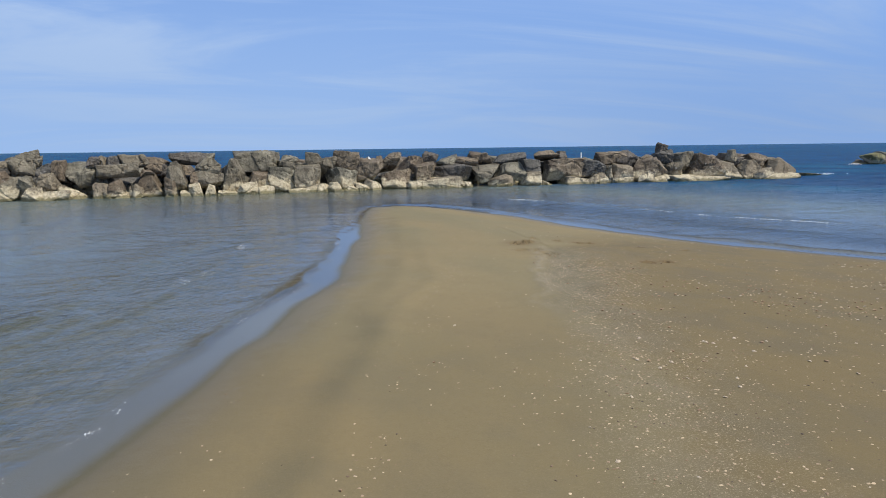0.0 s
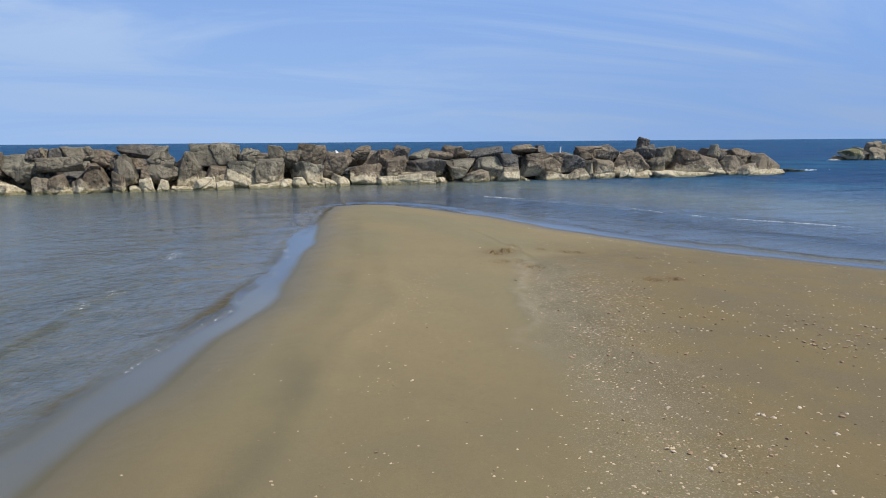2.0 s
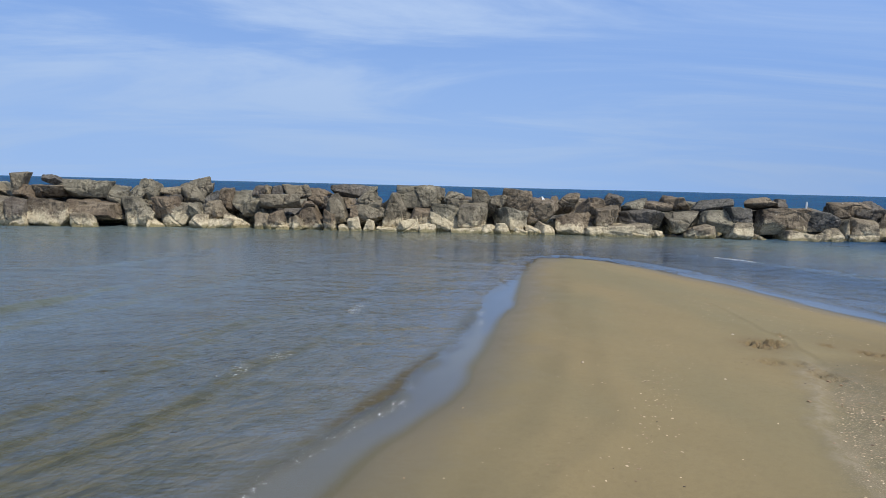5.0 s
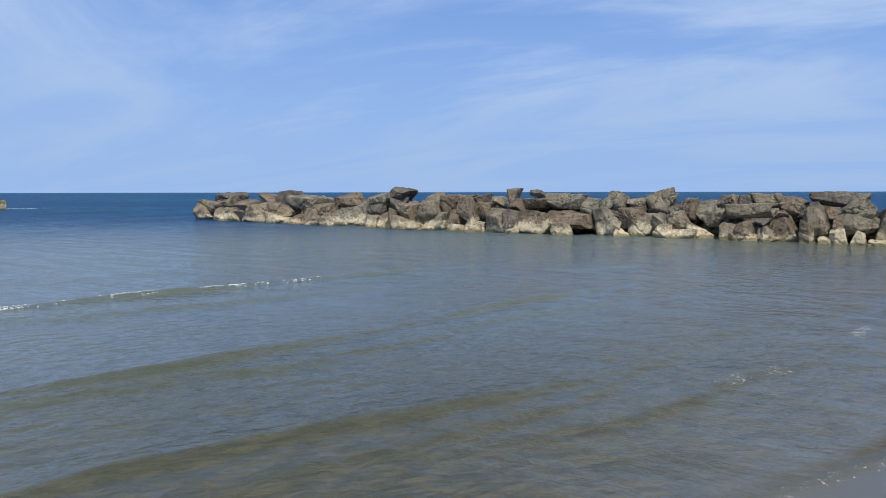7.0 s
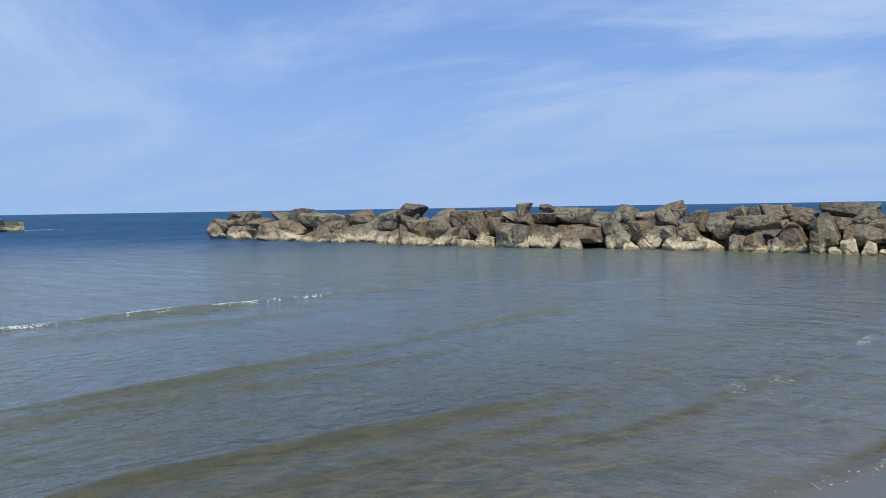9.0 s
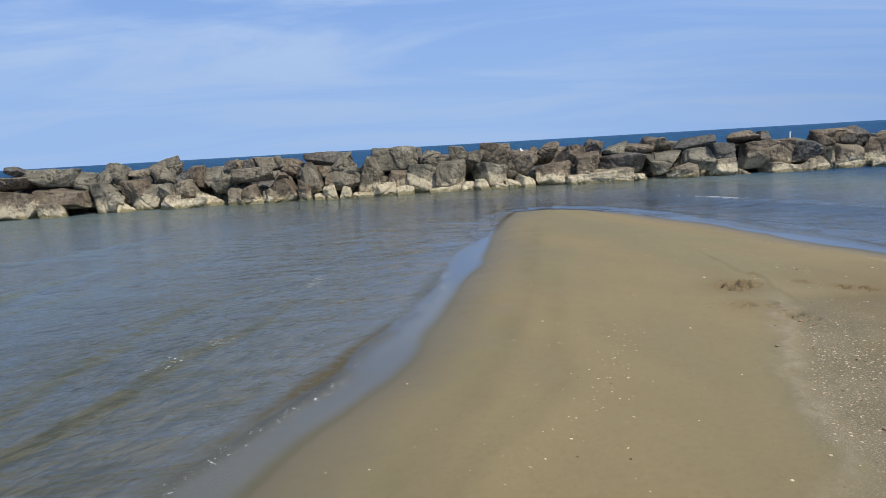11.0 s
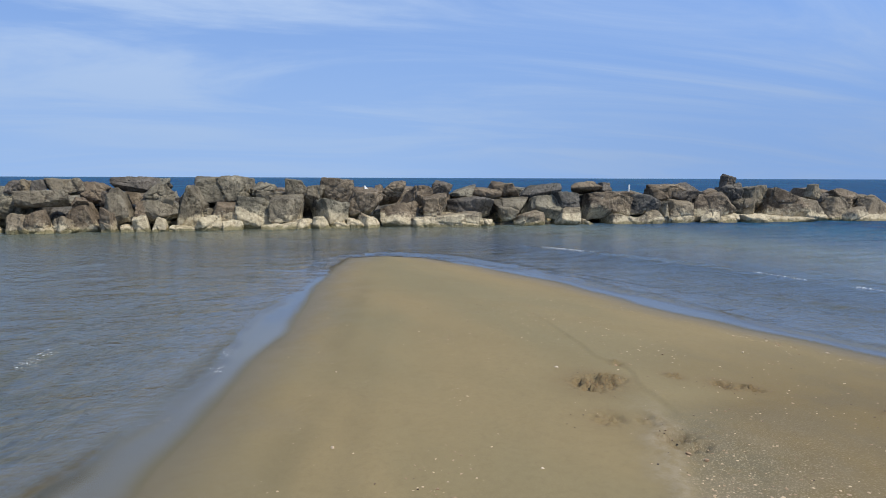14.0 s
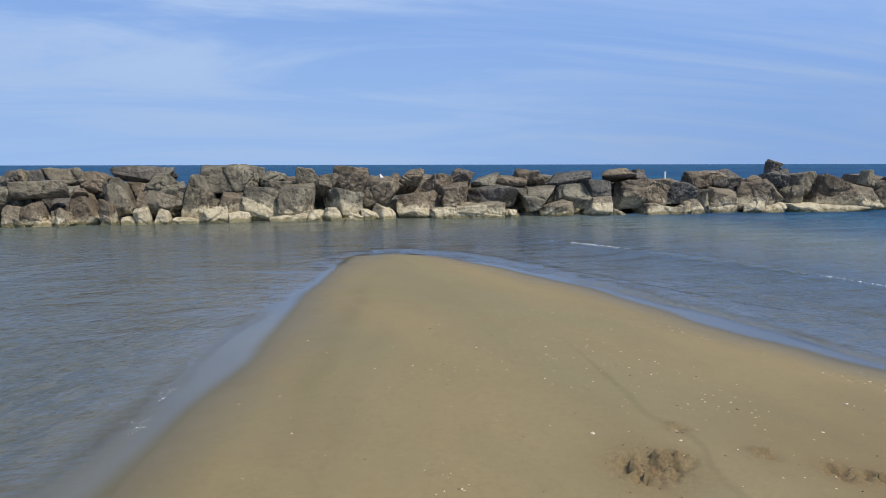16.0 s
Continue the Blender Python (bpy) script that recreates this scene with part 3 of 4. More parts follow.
water_x = np.concatenate([spread(-22, -4400, 0.20, 1.10)[::-1], steps((-22, -16, 0.14), (-16, -12, 0.07), (-12, -6.5, 0.06), (-6.5, -2.6, 0.035), (-2.6, 0, 0.10), (0, 6, 0.06), (6, 10, 0.1)), spread(10, 4400, 0.14, 1.10)])
water_y = np.concatenate([spread(1, -20, 0.12, 1.15)[::-1], steps((1, 3, 0.09), (3, 13, 0.055), (13, 24, 0.13)), spread(24, 4400, 0.14, 1.10)])
water = sheet("water", water_x, water_y, water_height, {"depth": water_depth, "ruffle": ruffle_amount, "breeze": breeze_amount, "sandy": sandy_amount}, WATER)
tagged(water, "rippled clear shallow sea turning deep blue towards the horizon", "sea", kind="structure")


# ---- breakwaters ----
ROUND, BLOCK, SLAB, PEAK = range(4)
rng = np.random.RandomState(7)


def ball(level):
    bm = bmesh.new()
    bmesh.ops.create_icosphere(bm, subdivisions=level, radius=1.0)
    v = np.array([p.co[:] for p in bm.verts])
    f = [[p.index for p in g.verts] for g in bm.faces]
    bm.free()
    return v, f


BALLS = {1: ball(1), 2: ball(2), 3: ball(3), 4: ball(4), 5: ball(5)}


def split_planes(shape):
    """Flat faces of a quarried block in a unit cube: (normal, distance) pairs."""
    lean = {ROUND: 0.34, BLOCK: 0.17, SLAB: 0.13, PEAK: 0.22}[shape]
    planes = []
    for axis in range(3):
        for side in (-1, 1):
            n = rng.normal(size=3) * lean
            n[axis] = side
            if shape == PEAK and axis == 0:
                n[2] = rng.uniform(0.35, 0.75)
            if axis == 1 and side == -1:
                n[2] += rng.uniform(-0.25, 0.35)
            planes.append((n, 1.0))
    for _ in range({ROUND: 8, BLOCK: 4, SLAB: 4, PEAK: 5}[shape]):
        n = rng.normal(size=3)
        n[1] -= 0.5
        n /= np.linalg.norm(n)
        planes.append((n, (np.abs(n) ** 1.0).sum() * rng.uniform(0.60, 0.86)))
    # one undercut low on the face that looks to the shore
    n = np.array((rng.uniform(-0.5, 0.5), -1.0, -rng.uniform(0.3, 0.9)))
    n /= np.linalg.norm(n)
    planes.append((n, np.abs(n).sum() * rng.uniform(0.62, 0.85)))
    return [(n / np.linalg.norm(n), d / (np.linalg.norm(n) if d == 1.0 else 1.0)) for n, d in planes]


def rock_mesh(w, d, h, shape, level=5, cuts=None):
    """A quarried boulder: flat split faces with worn edges, chipped and pitted."""
    v, f = BALLS[level]
    worn = {ROUND: 24.0, BLOCK: 36.0, SLAB: 36.0, PEAK: 32.0}[shape]
    total = np.zeros(len(v))
    for n, dist in split_planes(shape)[:cuts]:
        total += np.maximum(v @ n / dist, 1e-4) ** worn
    v = v * (total ** (-1 / worn))[:, None]
    for axis in range(3):
        lo, hi = v[:, axis].min(), v[:, axis].max()
        v[:, axis] = (v[:, axis] - (lo + hi) / 2) / (hi - lo)
    v *= np.array((w, d, h))
    size = (w * d * h) ** (1 / 3)
    shift = Vector(rng.uniform(-50, 50, 3))
    out = []
    for p in v:
        q = Vector(p) + shift
        far, where = noise.voronoi(q * (1.25 / size))
        chip = 0.072 * size * noise.noise(where[0] * 3.7) - 0.022 * size * max(0.0, 1 - (far[1] - far[0]) * 12.0)
        amount = 0.030 * size * noise.noise(q * (2.6 / size)) + 0.022 * size * noise.noise(q * (6 / size)) + 0.018 * noise.noise(q * 13)
        crack = 0.05 * max(0.0, 0.08 - abs(noise.noise(q * 0.9 + Vector((9, 3, 5))))) * 9
        out.append(Vector(p) + Vector(p).normalized() * (chip + amount - crack))
    me = bpy.data.meshes.new("boulder")
    me.from_pydata(out, [], f)
    return me


def breakwater(label):
    base = new("breakwater")
    return tagged(base, label, "breakwater", "breakwaters along the shore")


STONE_LABEL = {"wet_limestone": "low dark wet rock awash at the end", "pale_limestone": "tide-bleached pale limestone boulder", "brown_limestone": "warm brown weathered boulder",
               "dark_limestone": "dark grey boulder, some lichen-stained, some coloured for shaded gaps", "weedy_limestone": "boulder coated with green weed"}
main_breakwater = breakwater("long breakwater of heaped grey and brown boulders standing in shallow sea")
current = [main_breakwater]


def boulder(x, y, z, w, d, h, stone, shape, level=5, cuts=None):
    me = rock_mesh(w * 1.06, d * 1.1, h * 1.05, shape, level, cuts)
    me.materials.append(stone)
    ob = new("boulder", me)
    ob.parent = current[0]
    tagged(ob, STONE_LABEL.get(stone.name, ""))
    ob.matrix_local = pose(x, y, z, rng.uniform(-3, 3), rng.uniform(-4, 4), rng.uniform(-9, 9))
    return ob


boulder(-39.53, 24.47, 0.38, 1.78, 1.42, 1.45, PALE, PEAK)
boulder(-38.79, 25.56, 1.26, 1.94, 1.55, 0.75, DARK, ROUND)
boulder(-38.59, 24.65, 0.59, 1.17, 0.93, 0.88, GREY, ROUND)
boulder(-38.50, 25.41, 0.91, 1.51, 1.21, 0.99, PALE, ROUND)
boulder(-36.92, 24.44, 0.19, 1.84, 1.47, 1.08, PALE, ROUND)
boulder(-35.54, 24.75, 0.67, 1.63, 1.31, 1.03, BROWN, ROUND)
boulder(-34.56, 25.46, 1.10, 1.87, 1.50, 0.92, BROWN, ROUND)
boulder(-34.36, 24.44, 0.02, 1.96, 1.56, 0.74, DARK, SLAB)
boulder(-34.16, 24.34, 0.33, 1.68, 1.35, 1.36, PALE, ROUND)
boulder(-32.80, 25.37, 1.06, 1.69, 1.35, 1.23, DARK, PEAK)
boulder(-32.63, 24.74, 0.67, 1.77, 1.42, 0.88, BROWN, ROUND)
boulder(-31.98, 24.31, 0.10, 1.70, 1.36, 0.90, PALE, ROUND)
boulder(-30.49, 24.02, 0.06, 0.75, 0.73, 0.81, BROWN, ROUND)
boulder(-30.32, 24.72, 0.96, 1.84, 1.47, 1.07, GREY, ROUND)
boulder(-29.35, 24.16, 0.21, 1.39, 1.11, 1.11, PALE, BLOCK)
boulder(-28.87, 24.53, 0.59, 1.31, 1.05, 0.90, BROWN, ROUND)
boulder(-28.20, 24.01, 0.01, 0.96, 0.77, 0.72, PALE, SLAB)
boulder(-27.68, 25.39, 1.07, 1.95, 1.56, 0.94, BROWN, ROUND)
boulder(-27.21, 24.83, 0.33, 2.25, 1.80, 1.35, GREY, ROUND)
boulder(-25.91, 25.21, 1.02, 1.47, 1.18, 1.02, GREY, ROUND)
boulder(-25.25, 23.97, 0.01, 0.91, 0.73, 0.71, PALE, ROUND)
boulder(-25.13, 24.00, 0.10, 0.96, 0.80, 0.89, PALE, ROUND)
boulder(-24.94, 24.46, 0.18, 0.71, 0.95, 1.05, BROWN, ROUND)
boulder(-24.47, 25.18, 1.49, 1.42, 1.13, 0.72, DARK, ROUND)
boulder(-24.43, 25.06, 1.12, 1.05, 0.85, 0.94, DARK, ROUND)
boulder(-24.38, 23.95, 0.04, 0.66, 0.70, 0.78, PALE, ROUND)
boulder(-23.90, 24.11, 0.25, 0.58, 1.09, 1.21, PALE, PEAK)
boulder(-23.44, 23.99, 0.11, 0.78, 0.83, 0.92, PALE, BLOCK)
boulder(-23.41, 24.34, 0.72, 0.75, 0.70, 0.70, PALE, ROUND)
boulder(-22.54, 23.95, -0.03, 0.92, 0.74, 0.65, DARK, ROUND)
boulder(-22.36, 24.77, 0.62, 1.91, 1.75, 1.94, GREY, PEAK)
boulder(-21.89, 23.94, -0.08, 0.92, 0.74, 0.54, PALE, SLAB)
boulder(-21.72, 24.44, 0.20, 1.04, 0.98, 1.09, GREY, BLOCK)
boulder(-21.00, 25.24, 1.08, 1.68, 1.34, 0.81, BROWN, BLOCK)
boulder(-20.67, 24.33, 0.54, 0.93, 0.74, 0.73, BROWN, ROUND)
boulder(-20.36, 23.91, -0.02, 0.73, 0.70, 0.66, BROWN, ROUND)
boulder(-20.02, 24.39, 0.83, 0.80, 0.89, 0.99, BROWN, BLOCK)
boulder(-19.83, 24.96, 1.30, 0.72, 0.70, 0.48, DARK, ROUND)
boulder(-19.63, 24.99, 0.84, 0.97, 0.78, 0.82, BROWN, ROUND)
boulder(-19.49, 23.92, 0.06, 0.69, 0.74, 0.82, PALE, ROUND)
boulder(-18.88, 24.95, 1.13, 0.59, 0.70, 0.54, PALE, ROUND)
boulder(-18.71, 24.51, 0.32, 1.43, 1.20, 1.33, GREY, BLOCK)
boulder(-18.22, 24.95, 1.46, 0.50, 0.55, 0.60, GREY, BLOCK, cuts=8)
boulder(-18.02, 24.94, 1.04, 0.65, 0.70, 0.54, BROWN, ROUND)
# dark stone put in for the shaded right side of the grey block
boulder(-17.90, 24.51, 0.28, 0.78, 1.14, 1.27, DARK, BLOCK)
boulder(-17.44, 25.25, 1.09, 1.28, 1.02, 0.54, BROWN, ROUND)
boulder(-17.24, 25.17, 1.48, 0.76, 0.70, 0.39, DARK, ROUND)
boulder(-17.02, 24.77, 0.28, 1.36, 1.13, 1.25, BROWN, BLOCK)
boulder(-16.27, 25.68, 1.16, 1.52, 1.22, 0.73, GREY, BLOCK)
boulder(-15.89, 25.22, 0.55, 1.74, 1.39, 0.69, BROWN, SLAB)
boulder(-15.87, 24.59, 0.05, 1.04, 0.83, 0.80, PALE, ROUND)
boulder(-15.47, 25.77, 1.04, 1.06, 0.85, 0.69, GREY, ROUND)
boulder(-14.74, 25.92, 1.10, 0.79, 0.70, 0.59, GREY, ROUND)
boulder(-14.60, 25.51, 0.30, 1.29, 1.17, 1.30, GREY, ROUND)
boulder(-14.34, 26.05, 1.21, 0.68, 0.72, 0.80, GREY, PEAK)
boulder(-13.81, 25.15, -0.01, 0.58, 0.70, 0.68, PALE, ROUND)
boulder(-13.68, 25.63, 0.65, 0.98, 0.79, 0.76, BROWN, ROUND)
boulder(-13.67, 26.24, 1.21, 0.62, 0.70, 0.31, PALE, SLAB)
boulder(-13.62, 26.26, 0.97, 0.77, 0.70, 0.46, DARK, ROUND)
boulder(-13.28, 25.84, 0.21, 1.13, 1.00, 1.11, GREY, ROUND)
boulder(-12.91, 26.55, 1.23, 1.16, 0.93, 1.01, GREY, ROUND)
boulder(-12.71, 25.82, 0.50, 0.63, 0.70, 0.62, GREY, PEAK)
boulder(-12.59, 26.47, 1.32, 0.60, 0.70, 0.46, GREY, ROUND)
boulder(-12.41, 26.63, 0.77, 1.29, 1.03, 0.95, DARK, ROUND)
boulder(-12.40, 25.44, 0.04, 0.72, 0.70, 0.78, PALE, ROUND)
boulder(-12.05, 25.87, 0.56, 0.81, 0.70, 0.70, PALE, PEAK)
boulder(-11.82, 26.55, 0.94, 0.53, 0.75, 0.84, BROWN, BLOCK)
boulder(-11.67, 25.53, -0.02, 0.98, 0.79, 0.65, PALE, SLAB)
boulder(-11.23, 25.97, 0.09, 0.98, 0.80, 0.88, BROWN, ROUND)
boulder(-11.07, 26.83, 0.79, 1.59, 1.27, 0.94, GREY, ROUND)
boulder(-10.64, 26.62, 1.28, 0.49, 0.70, 0.38, DARK, ROUND)
boulder(-10.43, 26.64, 1.26, 0.38, 0.70, 0.43, PALE, PEAK)
boulder(-10.22, 25.65, 0.10, 0.69, 0.81, 0.90, PALE, ROUND)
boulder(-10.07, 26.66, 1.25, 0.55, 0.70, 0.48, DARK, ROUND)
boulder(-9.82, 26.21, 0.94, 1.40, 1.12, 0.48, GREY, SLAB)
boulder(-9.80, 25.71, 0.14, 0.66, 0.88, 0.98, BROWN, ROUND)
boulder(-9.60, 25.65, -0.11, 0.48, 0.70, 0.48, PALE, SLAB)
boulder(-9.34, 26.77, 1.22, 1.03, 0.83, 0.59, GREY, ROUND)
boulder(-9.03, 25.71, 0.06, 0.76, 0.73, 0.81, PALE, ROUND)
boulder(-8.82, 26.11, 0.83, 0.54, 0.70, 0.30, BROWN, PEAK)
boulder(-8.68, 26.25, 0.22, 0.98, 1.02, 1.13, BROWN, PEAK)
boulder(-8.51, 26.84, 1.10, 1.06, 0.85, 0.66, BROWN, ROUND)
boulder(-8.27, 26.80, 0.94, 0.66, 0.70, 0.60, DARK, ROUND)
boulder(-7.95, 25.88, 0.18, 0.36, 0.96, 1.07, BROWN, BLOCK)
boulder(-7.80, 26.30, 0.68, 0.87, 0.98, 1.08, GREY, PEAK)
boulder(-7.40, 25.81, -0.07, 0.44, 0.70, 0.55, PALE, SLAB)
boulder(-7.33, 27.08, 1.31, 1.50, 1.20, 0.51, DARK, BLOCK)
boulder(-7.20, 26.28, 0.57, 0.38, 0.82, 0.91, BROWN, BLOCK)
boulder(-7.09, 25.86, 0.07, 0.56, 0.75, 0.84, PALE, ROUND)
boulder(-6.80, 26.91, 1.30, 0.72, 0.70, 0.47, GREY, ROUND)
boulder(-6.71, 26.27, 1.07, 0.87, 0.70, 0.59, GREY, PEAK)
boulder(-6.68, 26.35, 0.63, 1.12, 0.90, 0.79, GREY, ROUND)
boulder(-6.62, 25.87, 0.02, 0.47, 0.70, 0.74, PALE, PEAK)
boulder(-6.05, 25.92, -0.11, 0.77, 0.70, 0.47, PALE, SLAB)
boulder(-5.88, 26.65, 0.47, 1.27, 1.47, 1.63, GREY, PEAK)
boulder(-5.29, 25.98, 0.05, 0.87, 0.72, 0.80, PALE, ROUND)
boulder(-4.90, 27.34, 1.16, 1.76, 1.41, 0.88, GREY, BLOCK)
boulder(-4.83, 26.44, 0.49, 0.99, 0.80, 0.65, BROWN, BLOCK)
boulder(-4.64, 26.01, -0.02, 0.67, 0.70, 0.65, PALE, ROUND)
boulder(-3.95, 26.64, 0.31, 1.14, 1.18, 1.31, GREY, BLOCK)
boulder(-3.67, 27.10, 1.21, 0.75, 0.70, 0.42, GREY, ROUND)
boulder(-3.55, 27.20, 0.93, 1.15, 0.92, 0.49, GREY, BLOCK)
boulder(-3.22, 26.13, -0.09, 1.07, 0.86, 0.51, PALE, SLAB)
boulder(-3.00, 26.72, 0.36, 1.02, 1.28, 1.42, GREY, BLOCK)
boulder(-2.75, 27.16, 1.10, 0.70, 0.77, 0.85, GREY, BLOCK)
boulder(-2.42, 26.12, 0.00, 0.80, 0.75, 0.60, PALE, PEAK)
boulder(-2.11, 27.16, 0.95, 0.85, 0.70, 0.77, GREY, ROUND)
boulder(-1.93, 26.14, 0.02, 0.78, 0.76, 0.66, PALE, PEAK)
boulder(-1.63, 26.71, 0.28, 1.09, 1.13, 1.25, GREY, ROUND)
boulder(-1.41, 26.14, -0.07, 0.85, 0.70, 0.56, PALE, ROUND)
boulder(-1.37, 27.29, 1.14, 1.17, 0.93, 0.79, BROWN, BLOCK)
boulder(-0.88, 26.16, -0.02, 0.53, 0.70, 0.67, BROWN, BLOCK)
boulder(-0.56, 26.78, 0.75, 1.50, 1.20, 1.03, BROWN, ROUND)
boulder(-0.44, 26.19, 0.05, 0.67, 0.73, 0.81, PALE, ROUND)
boulder(-0.03, 27.24, 1.06, 0.38, 0.70, 0.60, BROWN, ROUND)
boulder(0.45, 27.26, 1.04, 0.92, 0.73, 0.77, BROWN, ROUND)
boulder(0.70, 26.80, 0.23, 1.47, 1.17, 1.16, BROWN, ROUND)
boulder(1.33, 27.30, 0.96, 1.02, 0.82, 0.71, BROWN, PEAK)
boulder(1.42, 26.20, -0.02, 0.79, 0.70, 0.66, PALE, SLAB)
boulder(1.85, 26.65, 0.63, 0.94, 0.81, 0.90, BROWN, BLOCK)
boulder(2.12, 27.25, 1.19, 0.87, 0.70, 0.62, DARK, ROUND)
boulder(2.45, 26.42, 0.03, 1.51, 1.21, 0.77, PALE, BLOCK)
boulder(2.96, 27.30, 1.08, 0.98, 0.79, 0.59, GREY, ROUND)
boulder(3.10, 26.84, 0.55, 1.56, 1.25, 0.86, DARK, ROUND)
boulder(3.58, 26.21, -0.05, 0.86, 0.70, 0.60, PALE, ROUND)
boulder(3.76, 27.31, 1.05, 1.03, 0.82, 0.40, BROWN, SLAB)
boulder(4.56, 27.35, 1.14, 1.11, 0.89, 0.57, BROWN, BLOCK)
boulder(4.60, 26.84, 0.58, 1.55, 1.24, 0.89, GREY, ROUND)
boulder(5.28, 26.44, 0.08, 1.53, 1.23, 0.85, PALE, ROUND)
boulder(5.64, 26.72, 0.59, 1.16, 0.93, 0.81, GREY, BLOCK)
boulder(5.70, 27.49, 1.01, 1.52, 1.21, 0.83, DARK, ROUND)
boulder(6.35, 26.29, 0.12, 1.03, 0.85, 0.95, PALE, ROUND)
boulder(6.58, 26.67, 0.75, 0.99, 0.79, 0.67, DARK, BLOCK)
# dark stone filling in for a shadowed hole between pale stones
boulder(7.16, 26.23, -0.08, 0.74, 0.70, 0.54, DARK, ROUND)
boulder(7.43, 27.41, 1.22, 1.27, 1.02, 0.47, BROWN, ROUND)
boulder(8.15, 26.93, 0.67, 1.74, 1.39, 0.96, BROWN, BLOCK)
boulder(8.27, 27.29, 1.23, 0.50, 0.70, 0.43, DARK, PEAK)
boulder(8.54, 26.41, 0.00, 1.39, 1.11, 0.70, PALE, BLOCK)
boulder(8.95, 27.31, 0.96, 0.94, 0.75, 0.32, BROWN, ROUND)
boulder(9.56, 26.74, 0.65, 1.18, 0.94, 0.74, DARK, ROUND)
boulder(9.66, 26.26, 0.05, 0.92, 0.74, 0.80, PALE, ROUND)
boulder(10.21, 26.77, 0.20, 0.49, 1.00, 1.11, PALE, PEAK)
boulder(10.75, 27.52, 1.03, 1.55, 1.24, 0.64, BROWN, ROUND)
boulder(10.97, 26.79, 0.22, 1.27, 1.03, 1.14, PALE, ROUND)
boulder(11.34, 27.43, 0.97, 1.26, 1.01, 0.87, DARK, ROUND)
# dark stone placed as the shade under the brown overhang
boulder(12.05, 26.29, 0.07, 0.97, 0.78, 0.84, DARK, ROUND)
boulder(12.33, 26.94, 0.38, 1.73, 1.38, 1.47, BROWN, ROUND)
boulder(12.80, 26.26, -0.03, 0.79, 0.70, 0.65, PALE, ROUND)
boulder(13.42, 27.31, 1.46, 0.46, 0.50, 0.62, DARK, BLOCK)
boulder(13.47, 27.34, 1.10, 0.96, 0.77, 0.63, DARK, ROUND)
boulder(13.97, 26.44, -0.04, 1.39, 1.12, 0.61, PALE, ROUND)
boulder(14.01, 26.83, 0.26, 1.03, 1.10, 1.23, PALE, ROUND)
boulder(14.56, 27.45, 0.85, 1.26, 1.01, 0.96, GREY, BLOCK)
boulder(15.31, 26.56, -0.05, 1.74, 1.39, 0.59, BROWN, SLAB)
boulder(15.61, 26.99, 0.43, 1.81, 1.45, 1.56, BROWN, ROUND)
boulder(16.67, 26.84, 0.25, 1.23, 1.08, 1.20, PALE, PEAK)
boulder(17.28, 27.33, 1.07, 0.42, 0.60, 0.59, PALE, PEAK)
boulder(17.49, 27.33, 0.80, 0.63, 0.70, 0.52, DARK, ROUND)
boulder(17.79, 26.87, 0.29, 1.17, 1.16, 1.28, PALE, PEAK)
boulder(18.24, 26.43, 0.07, 1.32, 1.06, 0.83, PALE, ROUND)
boulder(18.70, 27.47, 0.78, 1.28, 1.02, 0.79, BROWN, ROUND)
boulder(19.38, 26.53, -0.01, 1.57, 1.26, 0.68, PALE, SLAB)
boulder(19.47, 26.93, 0.31, 1.59, 1.28, 1.32, PALE, PEAK)
boulder(22.60, 28.09, -0.06, 1.10, 0.80, 0.34, AWASH, SLAB)


def rubble(count, x0, x1, line, width, low, high, stones, level=3, sizes=(0.9, 1.7)):
    """Boulders heaped at random along a stretch of the mound's line."""
    for i in range(count):
        x = x0 + (x1 - x0) * (i + rng.uniform(0.1, 0.9)) / count
        w = rng.uniform(*sizes)
        z = rng.uniform(low, high)
        y = line(x) + rng.uniform(*width)
        boulder(x, y, z, w, w * rng.uniform(0.8, 1.2), w * rng.uniform(0.6, 0.85), stones[rng.randint(len(stones))], rng.randint(4), level)


def wall_line(x):
    return float(np.interp(x, (-41, -30, -18, -13, -5, 0, 20, 22, 24.5), (23.8, 23.6, 23.5, 25.0, 25.6, 25.8, 25.9, 27.0, 28.6)))


# heart stones coloured dark for the shaded gaps; then the mound's seaward side
rubble(58, -37.5, 20.0, wall_line, (2.5, 3.1), 0.15, 0.40, (DARK,), 4, (1.6, 1.9))
rubble(46, -37.0, 19.5, wall_line, (3.0, 3.6), 0.45, 0.70, (GREY, BROWN), 3, (1.2, 1.8))
rubble(36, -38.0, 21.0, wall_line, (4.3, 5.2), -0.2, 0.1, (GREY, BROWN, PALE), 3, (1.2, 1.8))

current[0] = breakwater("far breakwater of boulders with green weed at its end")
east_line = lambda x: 39.6
boulder(40.73, 40.40, 0.26, 1.56, 1.25, 1.22, GREEN, ROUND)
boulder(42.33, 41.03, 0.16, 1.65, 1.32, 1.02, DARK, ROUND)
boulder(42.66, 40.10, 0.29, 1.08, 1.00, 1.29, PALE, ROUND)
boulder(43.77, 41.30, 0.99, 1.06, 1.00, 0.77, PALE, ROUND)
boulder(45.06, 41.31, 0.41, 1.27, 1.02, 1.53, GREY, ROUND)
boulder(46.44, 42.04, 0.91, 1.70, 1.36, 0.97, BROWN, ROUND)
boulder(44.69, 40.62, 0.24, 2.26, 1.81, 1.18, GREEN, BLOCK)
boulder(46.50, 41.10, 0.75, 1.14, 1.00, 0.82, PALE, ROUND)
boulder(47.65, 41.30, 0.43, 0.91, 1.00, 1.55, GREY, ROUND)
